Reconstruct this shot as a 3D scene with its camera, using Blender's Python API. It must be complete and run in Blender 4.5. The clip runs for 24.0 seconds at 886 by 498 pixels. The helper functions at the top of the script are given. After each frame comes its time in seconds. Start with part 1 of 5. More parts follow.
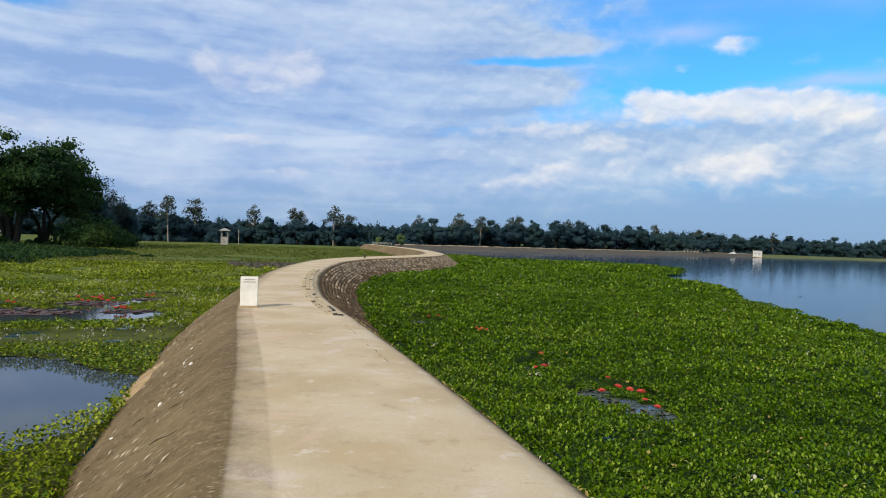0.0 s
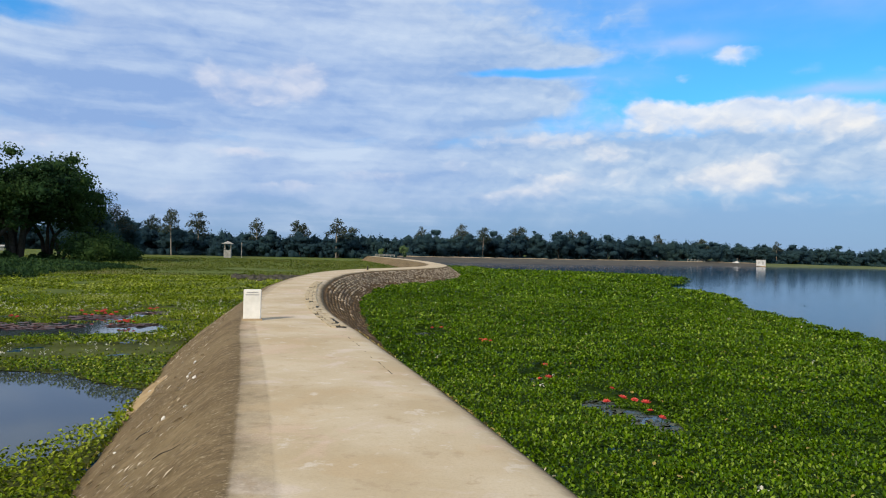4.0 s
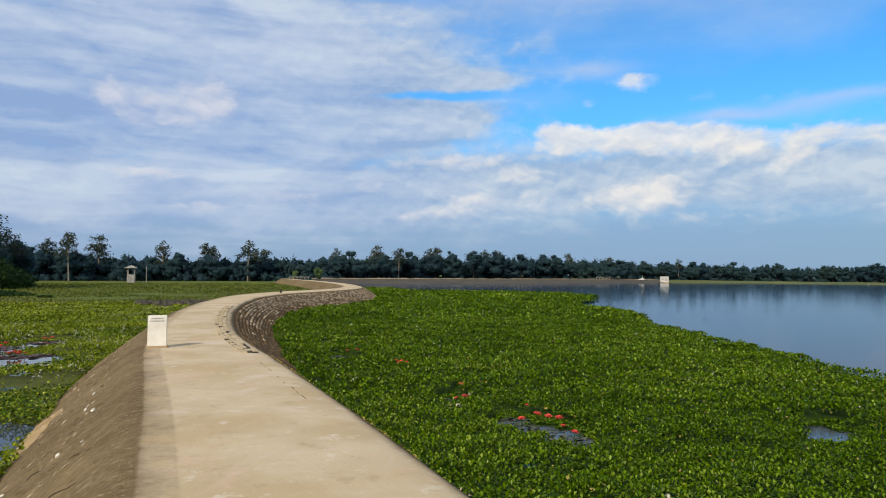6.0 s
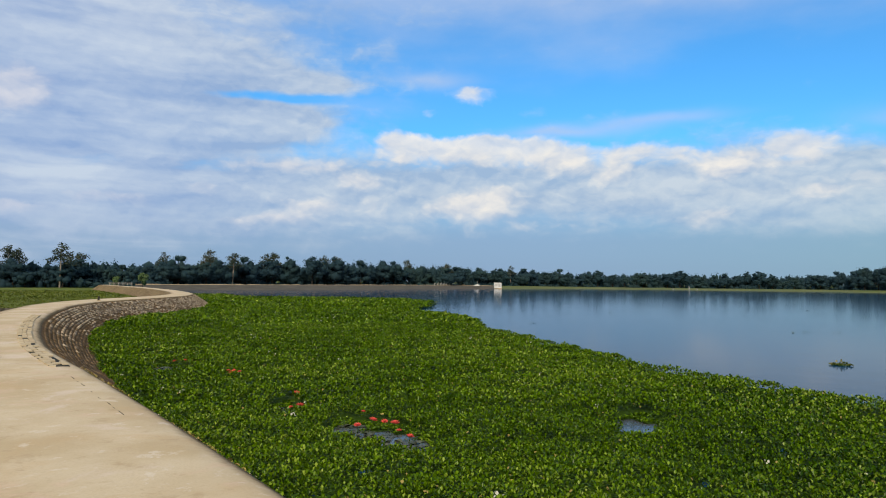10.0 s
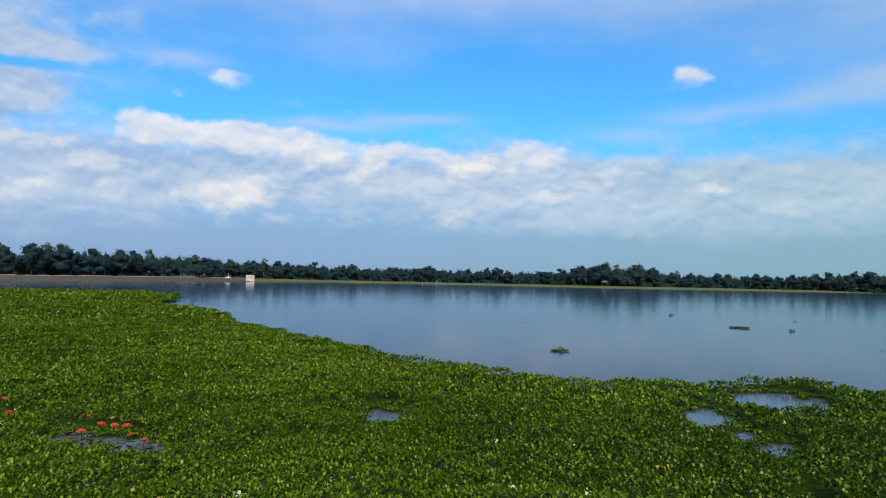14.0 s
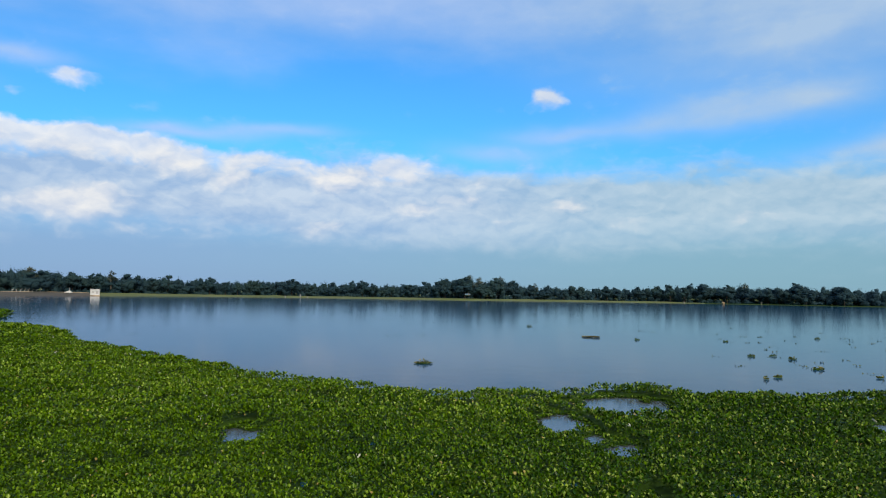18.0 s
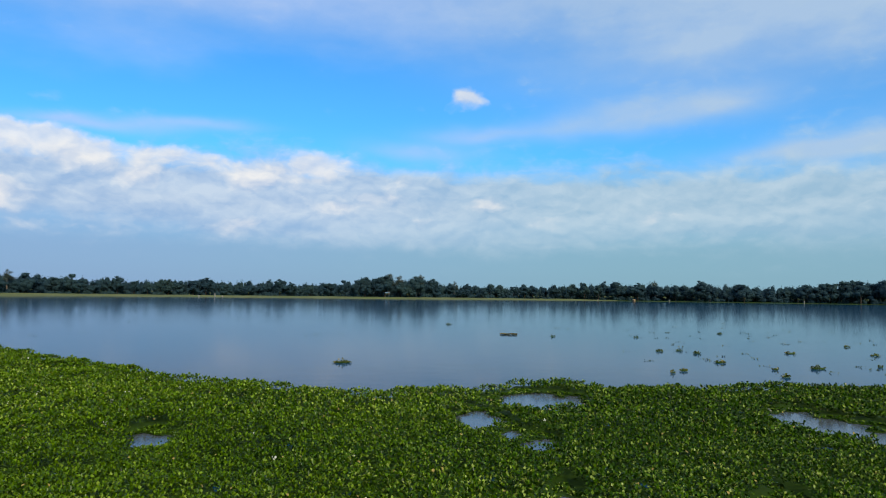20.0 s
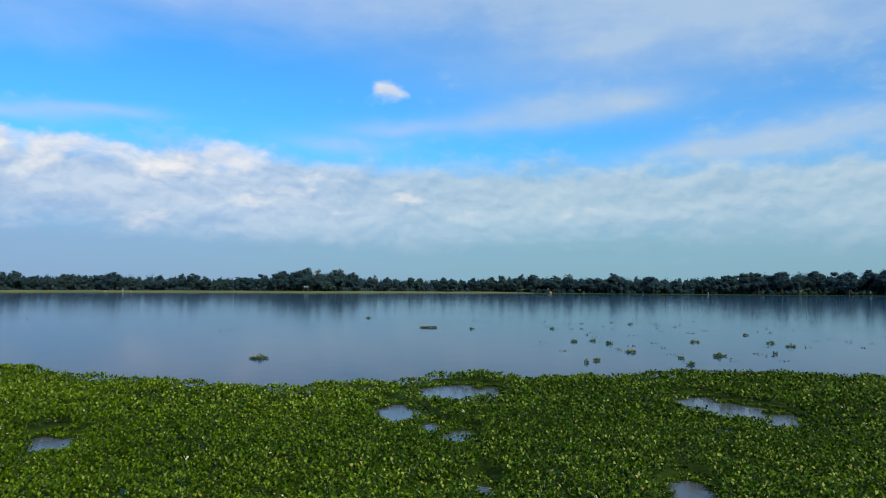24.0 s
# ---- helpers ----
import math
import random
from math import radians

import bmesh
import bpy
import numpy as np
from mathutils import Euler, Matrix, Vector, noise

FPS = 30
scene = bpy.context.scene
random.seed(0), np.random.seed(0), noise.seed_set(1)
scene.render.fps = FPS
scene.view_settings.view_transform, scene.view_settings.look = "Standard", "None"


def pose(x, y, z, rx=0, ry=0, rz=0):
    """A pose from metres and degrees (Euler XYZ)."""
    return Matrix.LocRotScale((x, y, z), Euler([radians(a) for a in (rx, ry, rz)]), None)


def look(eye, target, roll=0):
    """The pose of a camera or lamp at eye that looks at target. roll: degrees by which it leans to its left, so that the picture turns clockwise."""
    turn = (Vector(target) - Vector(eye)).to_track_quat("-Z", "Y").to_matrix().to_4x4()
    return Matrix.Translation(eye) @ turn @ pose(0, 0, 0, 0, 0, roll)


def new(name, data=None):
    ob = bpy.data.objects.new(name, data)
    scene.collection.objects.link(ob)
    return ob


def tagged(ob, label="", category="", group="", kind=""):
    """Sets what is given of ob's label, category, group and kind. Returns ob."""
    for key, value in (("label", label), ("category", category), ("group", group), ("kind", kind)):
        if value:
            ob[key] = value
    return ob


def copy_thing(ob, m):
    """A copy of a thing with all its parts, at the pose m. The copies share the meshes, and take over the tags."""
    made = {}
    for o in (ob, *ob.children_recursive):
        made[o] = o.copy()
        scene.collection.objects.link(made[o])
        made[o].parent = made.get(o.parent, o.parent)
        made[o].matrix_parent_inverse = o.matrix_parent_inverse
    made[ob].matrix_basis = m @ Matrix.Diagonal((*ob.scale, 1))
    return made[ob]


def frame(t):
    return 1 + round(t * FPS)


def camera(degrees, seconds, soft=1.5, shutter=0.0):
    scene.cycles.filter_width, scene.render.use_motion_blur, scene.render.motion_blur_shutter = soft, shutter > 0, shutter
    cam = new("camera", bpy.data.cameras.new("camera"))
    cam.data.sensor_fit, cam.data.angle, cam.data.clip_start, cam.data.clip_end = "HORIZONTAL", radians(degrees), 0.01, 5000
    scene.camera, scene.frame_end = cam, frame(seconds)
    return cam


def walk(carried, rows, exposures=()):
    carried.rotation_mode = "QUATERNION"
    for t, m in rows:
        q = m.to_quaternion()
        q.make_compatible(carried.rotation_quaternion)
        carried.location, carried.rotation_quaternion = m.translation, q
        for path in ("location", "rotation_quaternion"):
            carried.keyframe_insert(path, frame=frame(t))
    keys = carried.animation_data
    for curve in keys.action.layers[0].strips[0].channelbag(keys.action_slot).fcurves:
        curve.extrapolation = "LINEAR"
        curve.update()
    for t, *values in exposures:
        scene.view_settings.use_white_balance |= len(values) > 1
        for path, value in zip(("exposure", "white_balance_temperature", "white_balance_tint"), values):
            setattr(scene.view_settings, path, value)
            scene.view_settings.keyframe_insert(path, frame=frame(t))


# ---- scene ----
EYE, REACH = 1.70, 0.17
cam = camera(65.07, 24.0, soft=1.04)
# seconds, yaw, pitch, roll: the camera turns at arm's length over one spot of the path
PATH = [
    (0, -0.00, -0.71, 1.75),
    (0.5, 0.89, -0.62, 1.59),
    (1, 1.24, -0.57, 1.59),
    (1.5, 1.36, -0.35, 1.64),
    (2, -0.02, 0.40, 1.92),
    (2.5, 0.01, 0.06, 1.60),
    (4.5, 0.23, 0.27, 1.29),
    (5, -1.14, 0.35, 1.17),
    (5.5, -3.39, 1.21, 0.58),
    (6, -6.67, 2.05, 0.49),
    (6.5, -7.25, 2.82, 0.06),
    (7, -8.64, 2.37, 0.01),
    (7.5, -11.08, 1.91, 0.18),
    (8, -15.37, 2.09, 0.18),
    (8.5, -17.81, 2.35, 0.45),
    (9, -18.28, 2.35, 0.53),
    (9.5, -18.82, 2.57, 0.66),
    (10, -19.82, 2.67, 0.54),
    (10.5, -22.56, 2.61, 0.64),
    (11, -26.13, 2.65, 0.73),
    (11.5, -28.48, 2.46, 0.84),
    (13.5, -38.14, 2.30, 1.20),
    (14, -39.79, 2.41, 1.18),
    (14.5, -42.13, 2.67, 1.14),
    (15, -44.67, 2.40, 1.08),
    (15.5, -45.99, 2.71, 0.99),
    (16, -47.73, 2.45, 0.54),
    (16.5, -49.44, 2.95, 0.48),
    (17, -50.38, 3.40, 0.67),
    (17.5, -50.62, 3.63, 0.88),
    (19.5, -54.75, 3.61, 0.69),
    (20, -57.43, 3.66, 0.69),
    (20.5, -58.66, 3.77, 0.67),
    (21, -59.83, 3.67, 0.62),
    (21.5, -60.53, 3.44, 0.58),
    (22, -61.99, 3.59, 0.39),
    (22.5, -62.79, 3.26, 0.56),
    (23, -63.30, 3.42, 0.43),
    (23.5, -63.48, 3.03, 0.34),
    (24, -64.02, 3.17, 0.34),
]
walk(cam, [(t, pose(0, 0, EYE, 0, 0, yaw) @ pose(0, REACH, 0, 90 + pitch) @ pose(0, 0, 0, 0, 0, roll)) for t, yaw, pitch, roll in PATH],
     [(0.0, 0.0, 6500, 10), (4.5, 0.0, 6500, 10), (6.5, -0.08, 6950, 10), (11.0, -0.08, 6900, 10), (14.0, -0.05, 6550, 10), (24.0, -0.05, 6450, 10)])

# ---- light ----
SUN_AZ, SUN_EL = 214.0, 33.0


def compass(az, el):
    """The unit vector at an azimuth (degrees clockwise from +y) and an elevation."""
    a, e = radians(az), radians(el)
    return Vector((math.sin(a) * math.cos(e), math.cos(a) * math.cos(e), math.sin(e)))


sun = new("sun", bpy.data.lights.new("sun", "SUN"))
sun.data.energy, sun.data.angle, sun.data.color = 4.1, radians(0.53), (1.0, 0.86, 0.66)
sun.matrix_world = look(compass(SUN_AZ, SUN_EL) * 200, (0, 0, 0))


class Nodes:
    """A small help to write node trees."""

    def __init__(self, tree):
        self.tree = tree
        tree.nodes.clear()

    def add(self, kind, inputs=(), out=0, **settings):
        n = self.tree.nodes.new(kind)
        for key, value in settings.items():
            setattr(n, key, value)
        for key, value in dict(inputs).items():
            self.put(n.inputs[key], value)
        return n.outputs[out]

    def put(self, socket, value):
        if isinstance(value, bpy.types.NodeSocket):
            self.tree.links.new(value, socket)
        else:
            socket.default_value = value

    def math(self, op, a, b=0.0, c=0.0, clamp=False):
        return self.add("ShaderNodeMath", {0: a, 1: b, 2: c}, operation=op, use_clamp=clamp)

    def ramp(self, value, low, high):
        return self.add("ShaderNodeMapRange", {"Value": value, "From Min": low, "From Max": high}, interpolation_type="SMOOTHSTEP")

    def mix(self, fac, a, b, blend="MIX"):
        n = self.tree.nodes.new("ShaderNodeMix")
        n.data_type, n.blend_type = "RGBA", blend
        for socket, value in ((n.inputs[0], fac), (n.inputs[6], a), (n.inputs[7], b)):
            self.put(socket, value if isinstance(value, (bpy.types.NodeSocket, float, int)) else (*value, 1.0))
        return n.outputs[2]

    def noise(self, vector, scale, detail=4.0, rough=0.55, out=0, distortion=0.0):
        return self.add("ShaderNodeTexNoise", {"Vector": vector, "Scale": scale, "Detail": detail, "Roughness": rough, "Distortion": distortion}, out)


def make_sky():
    world = bpy.data.worlds.new("sky")
    scene.world = world
    world.use_nodes = True
    k = Nodes(world.node_tree)
    sky = k.add("ShaderNodeTexSky", sky_type="NISHITA", sun_disc=False, sun_elevation=radians(SUN_EL), sun_rotation=radians(SUN_AZ),
                air_density=1.0, dust_density=1.2, ozone_density=2.5)
    way = k.add("ShaderNodeTexCoord")
    sep = k.tree.nodes.new("ShaderNodeSeparateXYZ")
    k.put(sep.inputs[0], way)
    x, y, z = sep.outputs
    az = k.math("MULTIPLY", k.math("ARCTAN2", x, y), 57.2958)
    el = k.math("MULTIPLY", k.math("ARCSINE", z), 57.2958)
    here = k.add("ShaderNodeCombineXYZ", {0: az, 1: el, 2: 3.7})

    def scaled(v, by, shift=(0.0, 0.0, 0.0)):
        return k.add("ShaderNodeVectorMath", {0: v, 1: by, 2: shift}, operation="MULTIPLY_ADD")

    def swirl(v, by, amount, detail):
        """Degrees by which a noise drags the clouds about."""
        drag = k.noise(scaled(v, by), 1.0, detail, 0.55, out=1)
        return k.add("ShaderNodeVectorMath", {0: drag, 1: amount, 2: tuple(-0.5 * a for a in amount)}, operation="MULTIPLY_ADD")

    def plus(a, b):
        return k.add("ShaderNodeVectorMath", {0: a, 1: b}, operation="ADD")

    soft = plus(here, swirl(here, (0.10, 0.22, 1.0), (5.0, 2.0, 0.0), 3.0))
    rough = plus(plus(here, swirl(here, (0.16, 0.30, 2.0), (3.2, 1.5, 0.0), 3.0)), swirl(here, (0.8, 1.1, 3.0), (0.9, 0.7, 0.0), 3.0))
    broad = k.noise(scaled(here, (0.07, 0.19, 1.0)), 0.9, 5.0, 0.5)
    fine = k.noise(scaled(rough, (0.22, 0.42, 1.0)), 1.0, 6.0, 0.55)
    fine_up = k.noise(scaled(rough, (0.22, 0.42, 1.0), (-0.06, 0.24, 0.0)), 1.0, 6.0, 0.55)
    # clouds in flat layers far off: streaks along the horizon
    streak = k.noise(scaled(soft, (0.035, 0.62, 1.0)), 1.0, 4.0, 0.5)

    def heads(shift):
        """Rounded heads of heaped cloud."""
        cell = k.add("ShaderNodeTexVoronoi", {"Vector": scaled(rough, (0.40, 0.66, 0.0), shift), "Scale": 1.0, "Detail": 2.0, "Roughness": 0.5, "Lacunarity": 2.1, "Smoothness": 0.8},
                     voronoi_dimensions="2D", feature="SMOOTH_F1", normalize=True)
        return k.math("SUBTRACT", 1.0, k.math("MULTIPLY", cell, 1.6))

    puff, puff_up = heads((0.0, 0.0, 0.0)), heads((-0.10, 0.34, 0.0))

    def banks(at, rows, total=0.0, sag=0.0):
        """The sum of soft ovals: azimuth, elevation, radii in degrees, weight; sag draws their lower halves out."""
        for a, e, ra, re, w in rows:
            d = k.add("ShaderNodeVectorMath", {0: at, 1: (1 / ra, 1 / re, 0.0), 2: (-a / ra, -e / re, 0.0)}, operation="MULTIPLY_ADD")
            if sag:
                d = scaled(k.add("ShaderNodeVectorMath", {0: d}, operation="ABSOLUTE"), (0.0, sag, 0.0), scaled(d, (1.0, 1.0 - sag, 0.0)))
            d2 = k.add("ShaderNodeVectorMath", {0: d, 1: d}, out=1, operation="DOT_PRODUCT")
            total = k.math("MULTIPLY_ADD", k.math("POWER", 0.3679, d2), w, total)
        return total

    side = k.ramp(az, -12.0, 22.0)
    east = k.ramp(az, 44.0, 72.0)
    blue = k.mix(1.0, sky, (0.046, 0.140, 0.205), "MULTIPLY")
    low = k.mix(k.ramp(az, 20.0, 80.0), (0.280, 0.405, 0.640), (0.265, 0.44, 0.545))
    color = k.mix(k.math("MULTIPLY", k.ramp(el, 12.0, 3.0), 0.9), blue, low)

    # thin veils: over the clear gap, and the bands to the east
    thin = banks(soft, ((67.0, 13.4, 4.5, 0.9, 0.6), (72.5, 14.3, 5.0, 1.1, 0.7), (79.5, 14.7, 4.5, 1.0, 0.75), (77.5, 19.2, 4.0, 0.8, 0.35), (84.0, 10.6, 6.0, 0.8, 0.6),
                        (89.5, 11.1, 6.0, 1.0, 0.8), (97.0, 11.8, 8.0, 1.5, 0.8), (37.0, 12.8, 4.5, 0.45, 0.65), (32.0, 12.2, 5.0, 0.5, 0.55), (27.5, 12.1, 3.0, 0.4, 0.5)))
    thin = banks(soft, ((59.6, 13.1, 4.0, 0.6, 0.6), (55.6, 11.6, 4.5, 0.8, 0.6), (18.8, 16.4, 3.5, 0.7, 0.6), (13.5, 14.0, 4.0, 0.8, 0.25), (92.0, 20.0, 18.0, 5.0, 0.6), (72.0, 18.0, 12.0, 2.6, 0.35)), thin)
    top = k.math("MULTIPLY", k.ramp(k.math("ADD", el, k.math("MULTIPLY", k.math("SUBTRACT", broad, 0.5), 9.0)), 16.5, 23.0), 0.8)
    thin = k.math("MULTIPLY", k.math("ADD", thin, top), k.math("MULTIPLY_ADD", fine, 0.9, 0.5), clamp=True)
    color = k.mix(k.math("MULTIPLY", thin, 0.85), color, k.mix(east, (0.50, 0.64, 0.92), (0.47, 0.62, 0.80)))

    # the grey deck: its lobes on the left, the streaks under it, and the pale bank that runs on along the horizon
    deck = banks(soft, ((-31.0, 12.5, 13.0, 4.2, 0.65), (-16.0, 14.0, 14.0, 3.6, 0.80), (-5.0, 16.8, 13.0, 2.6, 0.85), (-3.0, 12.5, 12.0, 1.7, 0.85), (6.5, 15.8, 7.0, 0.9, 0.75),
                        (5.0, 12.5, 7.0, 1.4, 0.75), (-18.0, 20.5, 30.0, 2.6, 0.6), (5.5, 14.4, 5.0, 0.35, -0.45), (-33.0, 16.0, 5.0, 1.6, -0.5), (-10.0, 9.9, 10.0, 0.9, 0.35)))
    deck = banks(soft, ((-27.0, 5.8, 24.0, 3.6, 0.80), (-3.0, 6.2, 15.0, 3.4, 0.66), (12.0, 7.2, 11.0, 2.8, 0.75), (29.0, 7.8, 13.0, 2.9, 0.88), (45.0, 7.0, 11.0, 3.0, 0.86), (59.0, 6.6, 11.0, 3.0, 0.86),
                        (76.0, 6.8, 13.0, 2.9, 0.84), (94.0, 6.6, 13.0, 2.8, 0.85), (140.0, 18.0, 45.0, 16.0, 0.5), (-75.0, 24.0, 45.0, 14.0, 0.7)), deck)
    grain = k.math("ADD", k.math("MULTIPLY", k.math("SUBTRACT", puff, 0.5), k.math("MULTIPLY_ADD", side, 0.16, 0.10)), k.math("MULTIPLY", k.math("SUBTRACT", fine, 0.5), 0.7))
    grain = k.math("ADD", grain, k.math("MULTIPLY", k.math("SUBTRACT", streak, 0.5), k.math("MULTIPLY_ADD", side, -0.5, 0.95)))
    deck = k.ramp(k.math("ADD", deck, grain), 0.12, 0.72)
    relief = k.math("ADD", 0.5, k.math("MULTIPLY", k.math("SUBTRACT", fine, fine_up), 3.2), clamp=True)
    bulge = k.math("ADD", 0.5, k.math("MULTIPLY", k.math("SUBTRACT", puff, puff_up), 1.3), clamp=True)
    tone = k.math("ADD", k.math("MULTIPLY", relief, k.math("MULTIPLY_ADD", side, 0.42, 0.30)), k.math("MULTIPLY", k.ramp(broad, 0.35, 0.65), 0.22))
    lobe = k.ramp(k.noise(scaled(rough, (0.085, 0.30, 1.0), (4.0, 1.0, 0.0)), 1.0, 5.0, 0.52), 0.36, 0.64)
    tone = k.math("ADD", tone, k.math("MULTIPLY_ADD", lobe, k.math("MULTIPLY_ADD", side, -0.24, 0.52), k.math("MULTIPLY_ADD", side, 0.10, -0.26)))
    tone = k.math("ADD", tone, k.math("MULTIPLY", k.math("MULTIPLY", k.math("SUBTRACT", bulge, 0.5), side), 0.7))
    tone = k.math("ADD", tone, k.math("MULTIPLY", k.ramp(streak, 0.36, 0.64), k.math("MULTIPLY_ADD", side, -0.28, 0.46)))
    # the shaded flat base under the deck's lobes, and its bright western lobe
    base = banks(soft, ((-4.0, 10.5, 8.0, 0.45, 0.5), (-9.5, 9.6, 8.0, 0.5, 0.45), (-24.0, 9.2, 5.0, 0.4, 0.3), (5.0, 10.8, 5.0, 0.4, 0.5), (-31.0, 9.8, 4.5, 0.8, 0.6), (8.0, 13.6, 6.0, 0.4, 0.2), (-15.0, 13.4, 6.0, 1.6, -0.35), (24.0, 8.9, 9.0, 0.7, 0.25), (30.0, 5.2, 26.0, 0.7, 0.3)))
    tone = k.math("SUBTRACT", tone, base, clamp=True)
    shade = k.mix(side, (0.29, 0.43, 0.73), k.mix(east, (0.36, 0.51, 0.74), (0.36, 0.54, 0.69)))
    pale = k.mix(side, (0.60, 0.71, 0.88), k.mix(east, (0.62, 0.72, 0.84), (0.53, 0.67, 0.77)))
    fade = k.math("SUBTRACT", 1.0, k.math("MULTIPLY", k.ramp(el, 7.2, 0.6), k.math("MULTIPLY_ADD", side, 0.52, 0.40)))
    color = k.mix(k.math("MULTIPLY", deck, k.math("MULTIPLY", fade, 0.93)), color, k.mix(tone, shade, pale))

    # the heaped clouds with bright heads along the bank's top, and the lit lumps in it
    heap = banks(rough, ((16.3, 11.3, 2.3, 0.95, 0.80), (20.5, 11.1, 3.0, 0.80, 0.85), (24.6, 11.2, 3.0, 0.80, 0.80), (29.0, 10.6, 3.2, 0.80, 0.75), (34.5, 10.3, 3.4, 0.75, 0.70), (40.0, 10.1, 3.2, 0.70, 0.60),
                         (47.6, 10.6, 2.6, 0.95, 0.80), (44.0, 9.6, 3.0, 0.70, 0.50), (22.3, 6.3, 4.6, 1.10, 0.78), (24.1, 7.5, 2.2, 0.70, 0.50), (9.6, 9.5, 4.2, 0.60, 0.60), (13.0, 8.2, 2.6, 0.60, 0.45)), sag=0.26)
    heap = banks(rough, ((7.9, 6.0, 2.8, 0.70, 0.50), (4.8, 4.8, 4.5, 0.50, 0.50), (0.4, 7.2, 1.7, 0.55, 0.50), (12.5, 6.2, 3.0, 0.70, 0.40), (40.7, 5.5, 2.2, 0.75, 0.60), (41.5, 8.5, 1.7, 0.60, 0.50), (48.3, 6.8, 2.0, 0.60, 0.55),
                         (33.6, 8.7, 2.6, 0.60, 0.45), (53.4, 9.1, 1.8, 0.60, 0.45), (55.4, 5.9, 2.0, 0.50, 0.52), (61.0, 7.4, 2.2, 0.70, 0.55), (74.2, 6.4, 3.0, 0.50, 0.40), (59.2, 16.2, 1.7, 0.62, 0.85), (22.2, 15.5, 1.9, 0.50, 0.75)), heap, sag=0.26)
    heap = banks(rough, ((18.3, 13.8, 0.9, 0.40, 0.45), (-15.5, 13.0, 5.0, 1.50, 0.60), (-19.4, 13.6, 1.3, 0.80, 0.45), (-11.5, 14.2, 3.0, 1.00, 0.50), (-16.2, 7.6, 4.5, 0.35, 0.62), (-6.3, 6.0, 4.5, 0.35, 0.58), (-32.0, 7.6, 5.0, 0.60, 0.52), (-13.0, 5.0, 5.0, 0.30, 0.45),
                         (-22.9, 4.5, 3.5, 0.40, 0.50), (2.0, 9.3, 5.0, 0.30, 0.40), (30.0, 4.6, 5.0, 0.40, 0.30), (52.0, 7.6, 2.2, 0.50, 0.42), (66.0, 6.0, 2.4, 0.45, 0.36)), heap, sag=0.26)
    heap = k.math("ADD", heap, k.math("ADD", k.math("MULTIPLY", k.math("SUBTRACT", puff, 0.45), 0.5), k.math("MULTIPLY", k.math("SUBTRACT", fine, 0.5), 0.36)))
    heap = k.ramp(heap, 0.28, 0.86)
    lit = k.math("ADD", k.math("MULTIPLY", bulge, 0.5), k.math("MULTIPLY", relief, 0.5))
    heap_color = k.mix(lit, k.mix(side, (0.48, 0.58, 0.80), (0.55, 0.65, 0.82)), k.mix(side, (0.72, 0.76, 0.88), k.mix(east, (1.0, 0.97, 0.92), (0.86, 0.87, 0.84))))
    color = k.mix(k.math("MULTIPLY", heap, k.math("MULTIPLY", fade, 0.88)), color, heap_color)
    # an unseen thin grey-white veil overhead and behind, added to neutralise the ambient light
    fill_veil = k.math("MAXIMUM", k.ramp(el, 26.0, 42.0), k.ramp(k.math("ABSOLUTE", az), 112.0, 135.0))
    color = k.mix(k.math("MULTIPLY", fill_veil, k.math("MULTIPLY", k.ramp(broad, 0.2, 0.6), 0.85)), color, (0.62, 0.63, 0.64))
    k.put(k.tree.nodes.new("ShaderNodeOutputWorld").inputs[0], k.add("ShaderNodeBackground", {"Color": color, "Strength": 1.0}))


make_sky()


# ---- materials ----
def material(name):
    m = bpy.data.materials.new(name)
    m.use_nodes = True
    return m, Nodes(m.node_tree)


def finish(k, color, rough=0.8, bump=None, bump_scale=0.3, distance=0.02, extra=()):
    inputs = {"Base Color": color if isinstance(color, bpy.types.NodeSocket) else (*color, 1.0), "Roughness": rough, "Specular IOR Level": 0.1, **dict(extra)}
    if bump is not None:
        inputs["Normal"] = k.add("ShaderNodeBump", {"Height": bump, "Strength": bump_scale, "Distance": distance})
    k.put(k.tree.nodes.new("ShaderNodeOutputMaterial").inputs[0], k.add("ShaderNodeBsdfPrincipled", inputs))


def plain(name, low, high, scale=4.0, rough=0.8, bump=0.25, distance=0.02, detail=6.0):
    """Two tones of one surface, mixed at two scales, with a fine relief."""
    m, k = material(name)
    at = k.add("ShaderNodeNewGeometry")
    a, b = k.noise(at, scale, detail, 0.6), k.noise(at, scale * 9.0, 4.0, 0.6)
    fac = k.math("ADD", k.math("MULTIPLY", k.ramp(a, 0.3, 0.7), 0.65), k.math("MULTIPLY", b, 0.35))
    finish(k, k.mix(fac, low, high), rough, b, bump, distance)
    return m


